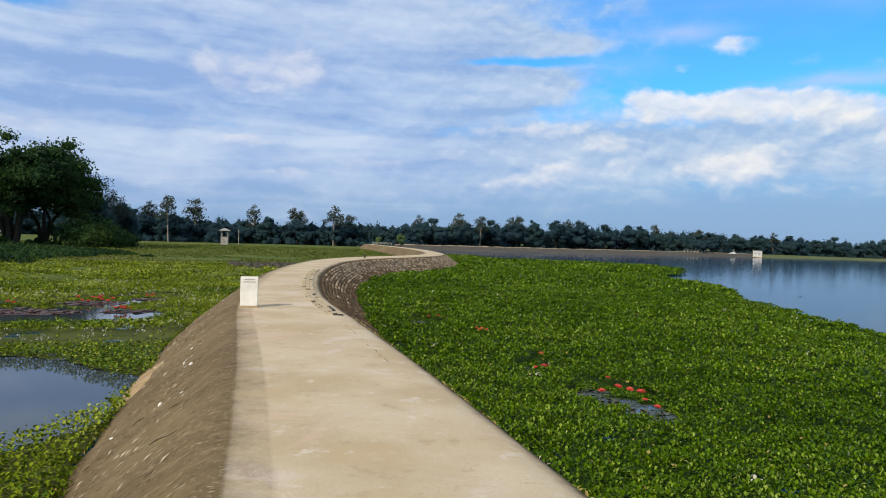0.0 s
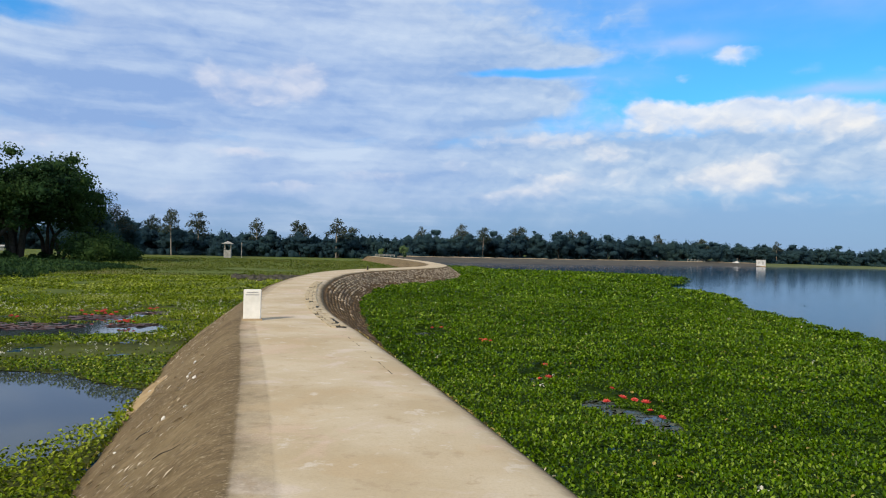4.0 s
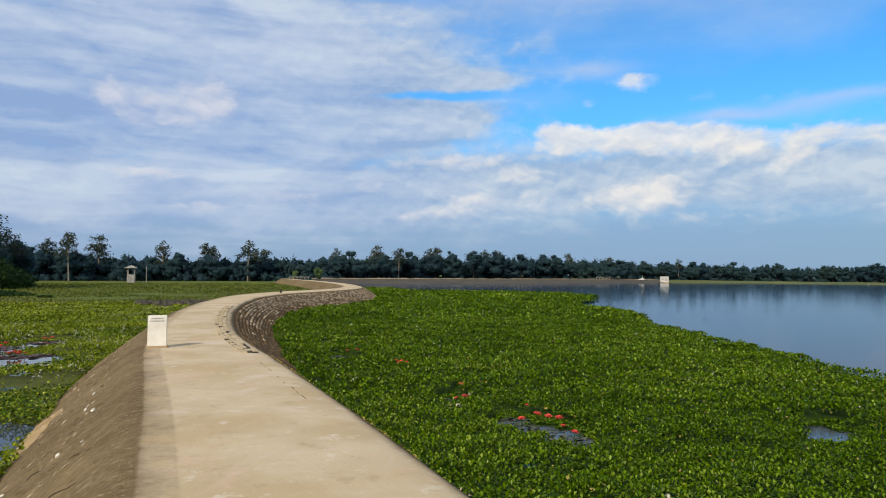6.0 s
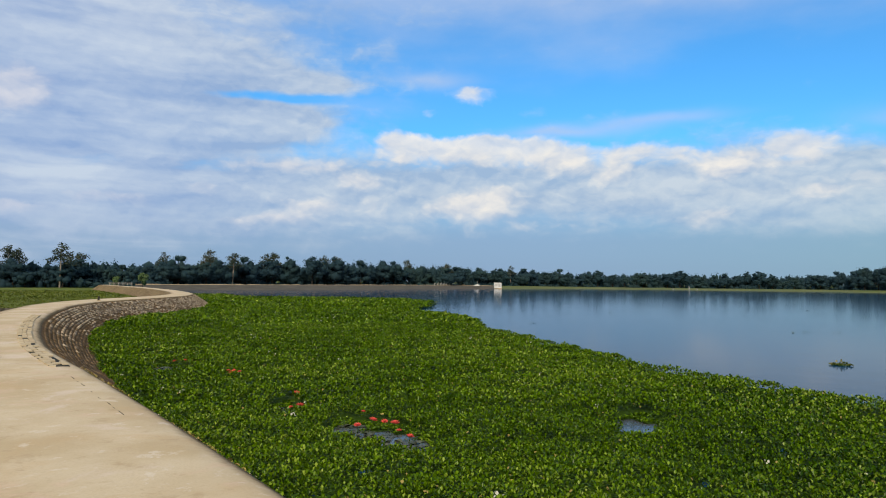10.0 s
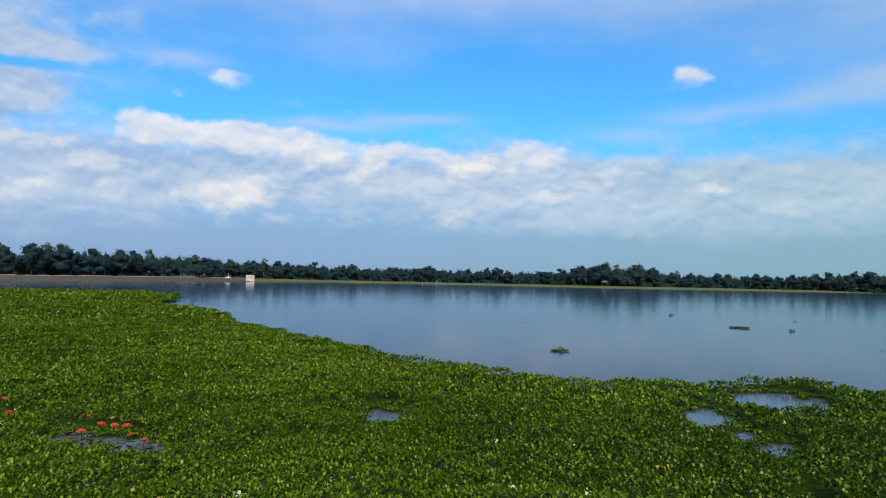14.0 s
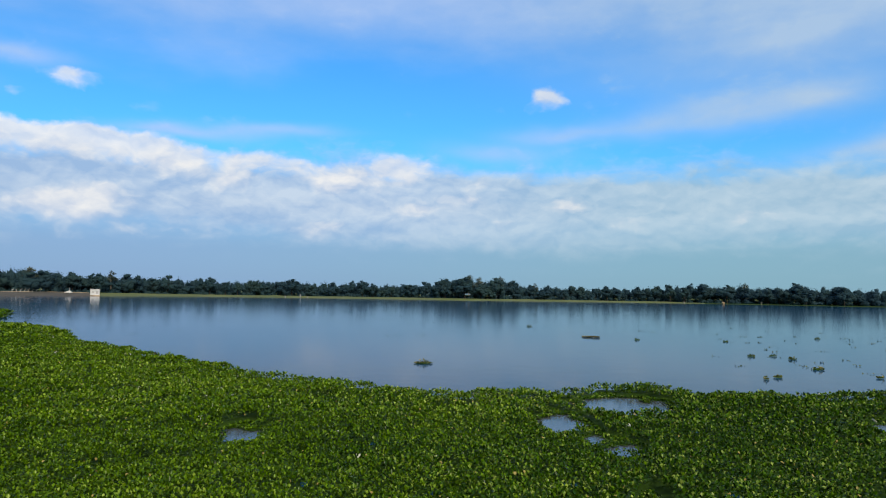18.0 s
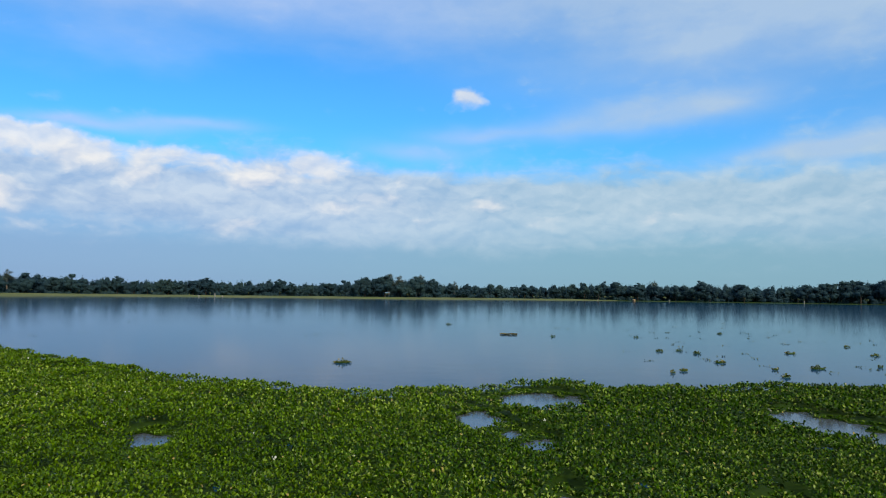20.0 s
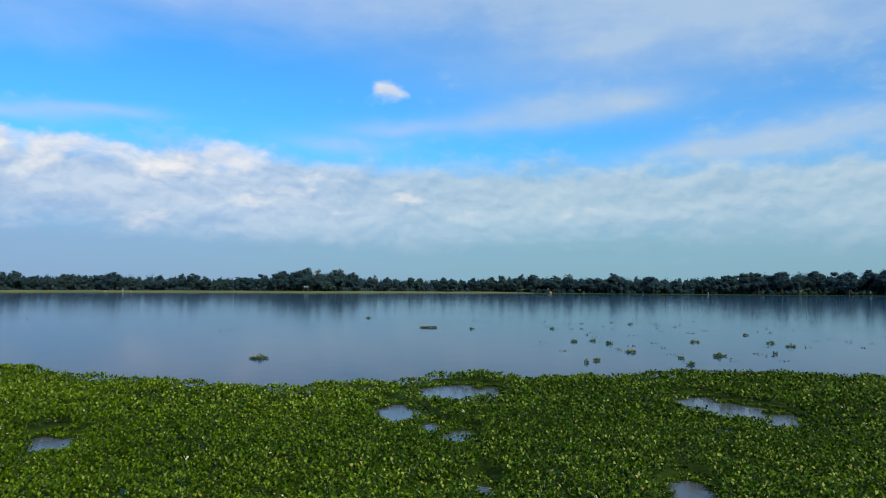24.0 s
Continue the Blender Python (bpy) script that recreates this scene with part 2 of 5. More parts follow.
def leafy(name, tones, rough=0.5, clear=0.10, patch=0.12, own=0.62, gloss=0.03):
    """Leaves: a tone to each leaf, drifting over the bed, with some light let through."""
    m, k = material(name)
    geo = k.tree.nodes.new("ShaderNodeNewGeometry")
    rnd = geo.outputs["Random Per Island"]
    drift = k.ramp(k.noise(geo.outputs["Position"], patch, 4.0, 0.6), 0.3, 0.7)
    ramp = k.tree.nodes.new("ShaderNodeValToRGB")
    k.put(ramp.inputs[0], k.math("ADD", k.math("MULTIPLY", rnd, own), k.math("MULTIPLY", drift, 1.0 - own)))
    spots = ramp.color_ramp.elements
    spots[0].color, spots[1].color = (*tones[0], 1), (*tones[-1], 1)
    for i, tone in enumerate(tones[1:-1]):
        spots.new((i + 1) / (len(tones) - 1)).color = (*tone, 1)
    color = ramp.outputs[0]
    body = k.add("ShaderNodeBsdfPrincipled", {"Base Color": color, "Roughness": rough, "Specular IOR Level": gloss})
    shine = k.add("ShaderNodeBsdfTranslucent", {"Color": color})
    k.put(k.tree.nodes.new("ShaderNodeOutputMaterial").inputs[0], k.add("ShaderNodeMixShader", {0: clear, 1: body, 2: shine}))
    return m


def make_water(name="lake_water", ior=1.078, depth=(0.009, 0.050, 0.118), ripple=0.13, rough=0.07):
    m, k = material(name)
    at = k.add("ShaderNodeNewGeometry")
    wide = k.noise(at, 0.8, 3.0, 0.5)
    small = k.noise(at, 7.0, 3.0, 0.5)
    height = k.math("ADD", wide, k.math("MULTIPLY", small, 0.25))
    normal = k.add("ShaderNodeBump", {"Height": height, "Strength": ripple, "Distance": 0.05})
    k.put(k.tree.nodes.new("ShaderNodeOutputMaterial").inputs[0],
          k.add("ShaderNodeBsdfPrincipled", {"Base Color": (*depth, 1), "Roughness": rough, "IOR": ior, "Normal": normal}))
    return m


def concrete_color(k, at):
    big, mid, fine = k.noise(at, 0.55, 4.0, 0.55), k.noise(at, 2.6, 8.0, 0.7, distortion=0.4), k.noise(at, 38.0, 4.0, 0.6)
    other = k.noise(k.add("ShaderNodeVectorMath", {0: at, 1: (31.0, 17.0, 5.0)}, operation="ADD"), 0.8, 6.0, 0.62, distortion=0.5)
    color = k.mix(k.ramp(big, 0.36, 0.64), (0.446, 0.357, 0.228), (0.537, 0.456, 0.327))
    color = k.mix(k.math("MULTIPLY", k.ramp(other, 0.52, 0.66), 0.45), color, (0.468, 0.348, 0.207))
    color = k.mix(k.math("MULTIPLY", k.ramp(other, 0.45, 0.33), 0.7), color, (0.579, 0.493, 0.414))
    pink = k.noise(k.add("ShaderNodeVectorMath", {0: at, 1: (7.0, 63.0, 2.0)}, operation="ADD"), 0.9, 5.0, 0.6, distortion=0.8)
    color = k.mix(k.math("MULTIPLY", k.ramp(pink, 0.53, 0.63), 0.5), color, (0.551, 0.414, 0.311))
    color = k.mix(k.math("MULTIPLY", k.ramp(mid, 0.56, 0.66), 0.5), color, (0.367, 0.277, 0.176))
    color = k.mix(k.math("MULTIPLY", k.ramp(mid, 0.43, 0.33), 0.7), color, (0.606, 0.545, 0.455))
    return k.mix(k.math("MULTIPLY", k.ramp(fine, 0.4, 0.8), 0.3), color, (0.330, 0.254, 0.176)), fine


def slope_color(k, at):
    # scratches and wash marks run down the slope, which falls across the path
    along = k.add("ShaderNodeMapping", {"Vector": at, "Rotation": (0.0, 0.0, radians(-22)), "Scale": (1.2, 4.0, 1.4)})
    big, mid, fine = k.noise(at, 0.5, 5.0, 0.65), k.noise(along, 1.6, 6.0, 0.7), k.noise(at, 25.0, 5.0, 0.65)
    scratch = k.noise(along, 5.0, 3.0, 0.6)
    color = k.mix(k.ramp(big, 0.3, 0.7), (0.108, 0.076, 0.039), (0.180, 0.134, 0.072))
    color = k.mix(k.math("MULTIPLY", k.ramp(mid, 0.5, 0.68), 0.55), color, (0.246, 0.182, 0.104))
    color = k.mix(k.math("MULTIPLY", k.ramp(mid, 0.43, 0.30), 0.5), color, (0.086, 0.064, 0.037))
    color = k.mix(k.math("MULTIPLY", k.ramp(scratch, 0.62, 0.70), 0.7), color, (0.434, 0.367, 0.246))
    color = k.mix(k.math("MULTIPLY", k.ramp(fine, 0.56, 0.68), 0.6), color, (0.378, 0.304, 0.197))
    grit = k.noise(at, 9.0, 6.0, 0.7)
    color = k.mix(k.math("MULTIPLY", k.ramp(grit, 0.46, 0.36), 0.6), color, (0.060, 0.045, 0.026))
    return color, k.math("ADD", fine, k.math("MULTIPLY", mid, 2.0))


def make_dike():
    """Pale concrete that wears and soils into the brown slope towards its edges."""
    m, k = material("dike_concrete")
    at = k.add("ShaderNodeNewGeometry")
    worn = k.add("ShaderNodeAttribute", out=2, attribute_name="worn")
    ragged = k.math("ADD", k.noise(at, 1.1, 6.0, 0.65), k.math("MULTIPLY", k.noise(at, 6.0, 4.0, 0.6), 0.35))
    fac = k.ramp(k.math("ADD", worn, k.math("MULTIPLY", k.math("SUBTRACT", ragged, 0.675), 0.6)), 0.28, 0.80)
    a, rel_a = concrete_color(k, at)
    b, rel_b = slope_color(k, at)
    relief = k.math("ADD", k.math("MULTIPLY", rel_a, 0.35), k.math("MULTIPLY", k.math("MULTIPLY", rel_b, fac), 1.0))
    finish(k, k.mix(fac, a, b), 0.88, relief, 0.5, 0.015)
    return m


def make_brick(name="weathered_brick", low=(0.15, 0.110, 0.075), high=(0.44, 0.36, 0.26)):
    m, k = material(name)
    info = k.tree.nodes.new("ShaderNodeObjectInfo")
    geo = k.tree.nodes.new("ShaderNodeNewGeometry")
    rnd = k.math("FRACT", k.math("ADD", info.outputs["Random"], geo.outputs["Random Per Island"]))
    fine = k.noise(geo.outputs["Position"], 14.0, 5.0, 0.65)
    color = k.mix(k.ramp(rnd, 0.1, 0.95), low, high)
    color = k.mix(k.math("MULTIPLY", k.ramp(fine, 0.45, 0.7), 0.5), color, (0.13, 0.10, 0.075))
    finish(k, color, 0.9, fine, 0.5, 0.015)
    return m


MARSH_WATER = make_water("marsh_water", 1.27, (0.040, 0.052, 0.062), 0.03, 0.06)
WATER, POOL_WATER, DIKE, BRICK = make_water(), make_water("pool_water", 1.30, (0.058, 0.070, 0.078), 0.03, 0.2), make_dike(), make_brick()
MUDDY_BRICK = make_brick("muddy_brick", (0.082, 0.052, 0.025), (0.200, 0.136, 0.074))
EDGING = plain("tan_edging_brick", (0.36, 0.29, 0.19), (0.53, 0.45, 0.32), 2.0, 0.9)
MORTAR = plain("brown_mortar", (0.060, 0.034, 0.014), (0.165, 0.098, 0.042), 2.2, 0.95, 0.6)
MUD = plain("brown_earth", (0.030, 0.029, 0.021), (0.080, 0.071, 0.049), 0.4)
SHOULDER = plain("dusty_shoulder", (0.27, 0.20, 0.125), (0.43, 0.335, 0.21), 1.2, 0.9)
WHITEWASH = plain("whitewashed_plaster", (0.62, 0.61, 0.57), (0.82, 0.81, 0.78), 3.0, 0.8)
GREY_MARK = plain("faded_grey_paint", (0.30, 0.30, 0.30), (0.42, 0.42, 0.41), 6.0)
BARK = plain("grey_brown_bark", (0.026, 0.024, 0.021), (0.062, 0.057, 0.050), 3.0, 0.95, 0.6)
PALE_BARK = plain("pale_bark", (0.14, 0.125, 0.105), (0.27, 0.245, 0.21), 3.0, 0.95, 0.4)
# the last, palest tone of both hyacinth ramps paints glints onto some leaves
HYACINTH = leafy("hyacinth_leaf", ((0.0060, 0.0180, 0.0005), (0.0280, 0.0690, 0.0009), (0.0560, 0.1150, 0.0017), (0.0940, 0.1730, 0.0028), (0.2650, 0.3500, 0.0560)), 0.30, own=0.80, gloss=0.11)
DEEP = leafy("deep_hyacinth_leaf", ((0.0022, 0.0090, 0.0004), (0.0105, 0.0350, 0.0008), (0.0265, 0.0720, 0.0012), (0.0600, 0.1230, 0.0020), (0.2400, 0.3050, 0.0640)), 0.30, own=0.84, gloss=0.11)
GROVE_LEAF = leafy("grove_leaf", ((0.010, 0.025, 0.014), (0.021, 0.049, 0.020), (0.037, 0.076, 0.025), (0.066, 0.112, 0.031)), clear=0.3, patch=0.15, own=0.3)
MARSH = leafy("marsh_leaf", ((0.026, 0.046, 0.0033), (0.098, 0.142, 0.0070), (0.200, 0.252, 0.0150), (0.42, 0.45, 0.14)), patch=0.22, own=0.55)
MARSH_BED = plain("marsh_bed", (0.035, 0.045, 0.008), (0.085, 0.10, 0.018), 0.9)
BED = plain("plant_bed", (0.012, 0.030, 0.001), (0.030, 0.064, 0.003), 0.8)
# bluish, even tones: the haze of distance is put into this leaf colour
HAZED_LEAF = leafy("hazed_leaf", ((0.052, 0.106, 0.140), (0.057, 0.115, 0.145), (0.063, 0.124, 0.144), (0.073, 0.136, 0.136)), rough=0.9, clear=0.7, patch=0.05, own=0.04, gloss=0.0)
DRY_LEAF = leafy("olive_tree_leaf", ((0.021, 0.036, 0.0312), (0.048, 0.066, 0.0507), (0.087, 0.099, 0.0741)), patch=0.05, own=0.3)
PAD = leafy("lily_pad", ((0.03, 0.042, 0.022), (0.085, 0.10, 0.075), (0.07, 0.055, 0.045)), 0.25, 0.05)
PETAL = leafy("lily_petal", ((0.58, 0.06, 0.05), (0.72, 0.12, 0.10), (0.72, 0.22, 0.17)), 0.5, 0.2)
MAROON_PAD = leafy("maroon_lily_pad", ((0.05, 0.035, 0.035), (0.13, 0.07, 0.065), (0.09, 0.085, 0.08), (0.20, 0.10, 0.09)), 0.35, 0.05)
DRIFT = leafy("drifting_leaf", ((0.012, 0.02, 0.004), (0.035, 0.05, 0.008), (0.09, 0.11, 0.02), (0.28, 0.24, 0.12)), 0.6, 0.1)
STRAW = leafy("withered_leaf", ((0.16, 0.12, 0.035), (0.30, 0.24, 0.08), (0.22, 0.20, 0.06)), 0.7, 0.1)
WHITE_PETAL = leafy("pale_petal", ((0.40, 0.40, 0.34), (0.62, 0.62, 0.55)), 0.5, 0.2)


def make_ground():
    m, k = material("grass_and_mud")
    at = k.add("ShaderNodeNewGeometry")
    big, mid, fine = k.noise(at, 0.035, 5.0, 0.6), k.noise(at, 0.35, 6.0, 0.65), k.noise(at, 6.0, 5.0, 0.65)
    color = k.mix(k.ramp(mid, 0.3, 0.7), (0.062, 0.088, 0.018), (0.125, 0.160, 0.036))
    color = k.mix(k.math("MULTIPLY", k.ramp(big, 0.52, 0.68), 0.75), color, (0.16, 0.125, 0.05))
    color = k.mix(k.math("MULTIPLY", fine, 0.4), color, (0.05, 0.07, 0.012))
    finish(k, color, 0.95, fine, 0.6, 0.08)
    return m


GROUND = make_ground()
MEADOW = plain("shore_grass", (0.060, 0.085, 0.032), (0.135, 0.150, 0.062), 0.05, 0.95)
BANK_EARTH = plain("dusty_bank_earth", (0.050, 0.048, 0.042), (0.104, 0.096, 0.080), 0.25, 0.95)
SAND = plain("bare_sand", (0.24, 0.17, 0.09), (0.42, 0.31, 0.17), 2.5, 0.95, 0.5)
FLAKE = plain("pale_flake", (0.30, 0.24, 0.17), (0.62, 0.56, 0.46), 3.0, 0.9)
OLD_WHITE = plain("grimy_whitewash", (0.17, 0.17, 0.165), (0.36, 0.36, 0.345), 1.5, 0.9)
DULL_WHITE = plain("weathered_white_paint", (0.40, 0.41, 0.41), (0.60, 0.61, 0.60), 1.5, 0.9)
YOUNG_LEAF = leafy("young_tree_leaf", ((0.04, 0.075, 0.03), (0.08, 0.13, 0.055), (0.13, 0.19, 0.09)), 0.6, 0.15)
GRASS = leafy("field_grass", ((0.034, 0.052, 0.008), (0.075, 0.105, 0.016), (0.125, 0.155, 0.032), (0.20, 0.19, 0.06)), 0.7, 0.1, 0.06)


# ---- mesh helpers ----
def bulk(name, co, faces, mat, parent=None, smooth=False):
    """A mesh object out of arrays: co (n, 3), faces (m, 3 or 4) or a list of such arrays."""
    faces = faces if isinstance(faces, list) else [faces]
    me = bpy.data.meshes.new(name)
    me.vertices.add(len(co))
    me.vertices.foreach_set("co", np.asarray(co, dtype=np.float32).ravel())
    loops = np.concatenate([f.ravel() for f in faces]).astype(np.int32)
    sizes = np.concatenate([np.full(len(f), f.shape[1]) for f in faces])
    me.loops.add(len(loops))
    me.loops.foreach_set("vertex_index", loops)
    me.polygons.add(len(sizes))
    me.polygons.foreach_set("loop_start", np.concatenate([[0], np.cumsum(sizes)[:-1]]).astype(np.int32))
    me.update(calc_edges=True)
    me.validate()
    me.materials.append(mat)
    if smooth:
        me.polygons.foreach_set("use_smooth", np.ones(len(sizes), dtype=bool))
    ob = new(name, me)
    ob.parent = parent
    return ob


def part(name, bm, mat, parent=None, label="", smooth=False):
    me = bpy.data.meshes.new(name)
    bmesh.ops.recalc_face_normals(bm, faces=bm.faces)
    bm.to_mesh(me)
    bm.free()
    me.materials.append(mat)
    if smooth:
        me.polygons.foreach_set("use_smooth", np.ones(len(me.polygons), dtype=bool))
    ob = new(name, me)
    ob.parent = parent
    return tagged(ob, label)


def box(bm, cx, cy, cz, sx, sy, sz, bevel=0.0, turn=None):
    made = bmesh.ops.create_cube(bm, size=1.0, matrix=Matrix.Translation((cx, cy, cz)) @ (turn or Matrix()) @ Matrix.Diagonal((sx, sy, sz, 1)))
    if bevel:
        edges = list({e for v in made["verts"] for e in v.link_edges})
        bmesh.ops.bevel(bm, geom=edges, offset=bevel, segments=2, affect="EDGES")


def tube(bm, points, radii, sides=7):
    """A tapered limb along points."""
    rings = []
    for i, p in enumerate(points):
        p = Vector(p)
        way = (Vector(points[min(i + 1, len(points) - 1)]) - Vector(points[max(i - 1, 0)])).normalized()
        a = way.orthogonal().normalized()
        b = way.cross(a)
        rings.append([bm.verts.new(p + (a * math.cos(2 * math.pi * j / sides) + b * math.sin(2 * math.pi * j / sides)) * radii[i]) for j in range(sides)])
    for lo, hi in zip(rings, rings[1:]):
        for j in range(sides):
            bm.faces.new((lo[j], lo[(j + 1) % sides], hi[(j + 1) % sides], hi[j]))
    bm.faces.new(rings[-1])


def leaves(co, size, rng, tilt=0.6, ratio=0.85, cup=0.18, simple=False, turn=None, lean=None):
    """Rounded leaves folded along the midrib, one at each place: vertices and triangles."""
    n = len(co)
    size = np.broadcast_to(size, n)
    turn = rng.uniform(0, 2 * np.pi, n) if turn is None else turn
    lean = rng.uniform(0.05, 1, n) * tilt if lean is None else lean
    ex = np.stack([np.cos(turn), np.sin(turn), np.zeros(n)], 1)
    flat = np.stack([-np.sin(turn), np.cos(turn), np.zeros(n)], 1)
    up = np.array([0, 0, 1.0])
    ey = flat * np.cos(lean)[:, None] + up * np.sin(lean)[:, None]
    nz = -flat * np.sin(lean)[:, None] + up * np.cos(lean)[:, None]
    if simple:
        shape = ((0, -0.5, 0), (0.42, 0.05, cup), (0, 0.5, 0.02), (-0.42, 0.05, cup))
        verts = np.stack([co + size[:, None] * (ex * (u * ratio) + ey * v + nz * w) for u, v, w in shape], 1).reshape(-1, 3)
        base = (np.arange(n) * 4)[:, None]
        return verts, np.concatenate([base + np.array(t) for t in ((0, 1, 2), (0, 2, 3))])
    shape = ((0, -0.5, 0), (0.42, -0.2, cup), (0.40, 0.22, cup), (0, 0.5, 0.02), (-0.40, 0.22, cup), (-0.42, -0.2, cup))
    verts = np.stack([co + size[:, None] * (ex * (u * ratio) + ey * v + nz * w) for u, v, w in shape], 1).reshape(-1, 3)
    base = (np.arange(n) * 6)[:, None]
    tri = np.concatenate([base + np.array(t) for t in ((0, 1, 2), (0, 2, 3), (0, 3, 4), (0, 4, 5))])
    return verts, tri


# ---- the plan ----
WATER_Z, BED_Z = -1.42, -1.36
# the path's middle line: metres across against metres ahead
MID_Y = np.array([-120, -60, -20, -8, 0, 4.7, 7.2, 11, 16, 20, 24, 32, 40, 50, 57, 64, 70, 78, 88, 100, 115, 138, 165, 196], dtype=float)
MID_X = np.array([30, 17, 6.6, 3.4, 1.15, -0.12, -0.78, -1.87, -3.4, -4.4, -5.3, -6.7, -7.6, -8.15, -7.6, -5.8, -3.6, -1.5, -0.9, -1.8, -3.6, -7.6, -13.5, -21], dtype=float)
HALF = 1.22


def smooth_line(px, py, step):
    """A soft curve through the plan's points, by a running mean of the straight one."""
    yy = np.arange(py[0], py[-1], step)
    xx = np.interp(yy, py, px)
    w = int(5.0 / step) | 1
    pad = np.pad(xx, w // 2, mode="edge")
    return yy, np.convolve(pad, np.ones(w) / w, "valid")


LINE_Y, LINE_X = smooth_line(MID_X, MID_Y, 0.25)
LINE_S = np.gradient(LINE_X, LINE_Y)


def across(x, y):
    """Metres to the right of the path's middle line."""
    return (x - np.interp(y, LINE_Y, LINE_X)) / np.sqrt(1 + np.interp(y, LINE_Y, LINE_S) ** 2)


# the far shore by azimuth: the water's edge, the crest behind it and its height
SHORE_AZ = np.array([-8, -1, 4, 8.7, 13, 17.5, 21.5, 25, 32, 40, 54, 70, 87, 97, 130, 180], dtype=float)
SHORE_D = np.array([190, 200, 211, 215, 226, 258, 290, 318, 345, 350, 340, 395, 402, 420, 420, 420], dtype=float)
CREST_D = np.array([206, 218, 230, 240, 262, 292, 330, 345, 372, 380, 372, 425, 425, 445, 445, 445], dtype=float)
CREST_Z = np.array([0.0, 0, 0, 0, 0, 0, -0.1, -0.4, -0.7, -0.75, -0.75, -0.8, -0.8, -0.8, -0.8, -0.8])


def polar(az, d, z):
    a = np.radians(az)
    return np.stack([np.sin(a) * d, np.cos(a) * d, np.broadcast_to(z, np.shape(a))], -1)


def inside(x, y, poly):
    poly = np.asarray(poly, dtype=float)
    hit = np.zeros(np.shape(x), dtype=bool)
    for (x0, y0), (x1, y1) in zip(poly, np.roll(poly, -1, axis=0)):
        if y0 != y1:
            hit ^= ((y0 > y) != (y1 > y)) & (x < (x1 - x0) * (y - y0) / (y1 - y0) + x0)
    return hit


def wobble(x, y, scale, seed=0.0):
    """A cheap smooth unevenness between -1 and 1."""
    return (np.sin(x * scale + 1.3 * np.sin(y * scale * 0.7 + seed)) + np.sin(y * scale * 1.3 + 1.7 * np.sin(x * scale * 0.6 + seed * 2))) / 2


# the floating bed's edge on the lake, and the open pools in it: middle, half length, half width, turn
EDGE = [(-16, -60), (25, -60), (27, -30), (28, -10), (27.8, -3), (27.3, 2), (24.6, 5.2), (21.8, 7.9), (23, 9.4), (20.6, 10.9), (16.6, 12.6), (15.6, 15.2), (15.9, 18),
        (15.2, 20.2), (15.9, 24.6), (17, 32), (18, 40.8), (22.4, 57), (21.6, 62.5), (20.8, 66), (22.4, 70.5), (27, 80), (33.5, 98), (33, 109), (25, 119), (9.5, 122), (5.5, 144), (3.5, 162), (-16, 165)]


def spot(az, d, wide, deep, near=0.0):
    """An oval on the water by azimuth and distance: half its width and depth, and how much further it opens towards the path."""
    x, y, _ = polar(az, d - near / 2, 0.0)
    return float(x), float(y), wide, deep + near / 2, -az


POOLS = [spot(35.4, 16.2, 0.42, 0.5, 0.6), spot(60.4, 18.0, 0.62, 0.7, 0.8), spot(65.3, 21.3, 1.4, 1.1, 1.0), spot(63.2, 16.0, 0.20, 0.30, 0.5), spot(65.4, 15.1, 0.40, 0.34, 0.5),
         spot(83.8, 20.9, 0.7, 0.7, 0.9), spot(86.4, 20.0, 0.85, 0.6, 0.9), spot(89.0, 19.1, 0.75, 0.55, 0.9), spot(83.0, 11.8, 0.34, 0.4, 0.5), spot(67.5, 11.2, 0.14, 0.12, 0.3)]
LILY_BEDS = [spot(12.5, 15.1, 0.36, 0.26, 0.3), spot(14.2, 14.5, 0.42, 0.30, 0.3), spot(16.2, 14.0, 0.46, 0.36, 0.3), spot(17.6, 13.6, 0.30, 0.45, 0.3), spot(-1.4, 26.0, 0.6, 0.5, 0.4), spot(7.4, 17.4, 0.25, 0.2, 0.3)]
WET = [(x, y, a + 0.12, b + 0.8, turn) for x, y, a, b, turn in POOLS + LILY_BEDS]


def in_spots(x, y, spots, grow=1.0):
    hit = np.zeros(np.shape(x), dtype=bool)
    for cx, cy, ra, rb, turn in spots:
        c, s = math.cos(radians(turn)), math.sin(radians(turn))
        u, v = (x - cx) * c + (y - cy) * s, -(x - cx) * s + (y - cy) * c
        hit |= (u / ra) ** 2 + (v / rb) ** 2 < (grow * (1 + 0.25 * wobble(x, y, 5.0))) ** 2
    return hit


def on_mat(x, y, shrink=0.0):
    bank = HALF + 0.92 + 0.1 * wobble(x, y, 0.9) + 0.25 * np.clip(wobble(x, y, 0.23, 3), 0, 1)
    return (across(x, y) + pinch(y) - 0.54 * spread(y) > bank + 0.16) & inside(x + 0.5 * wobble(x, y, 1.1, 2) + shrink, y + 0.5 * wobble(x, y, 1.4, 5), EDGE) & ~in_spots(x, y, POOLS + LILY_BEDS)


# the marsh side: ponds
POND = [(-5.7, 11.6), (-5.9, 12.8), (-6.3, 14.5), (-7.7, 15.4), (-9, 16.3), (-11, 16.6), (-15, 17.6), (-24, 19.5), (-30, 13), (-20, 9.6), (-9, 8.9), (-6.4, 9.6), (-5.95, 10.7)]
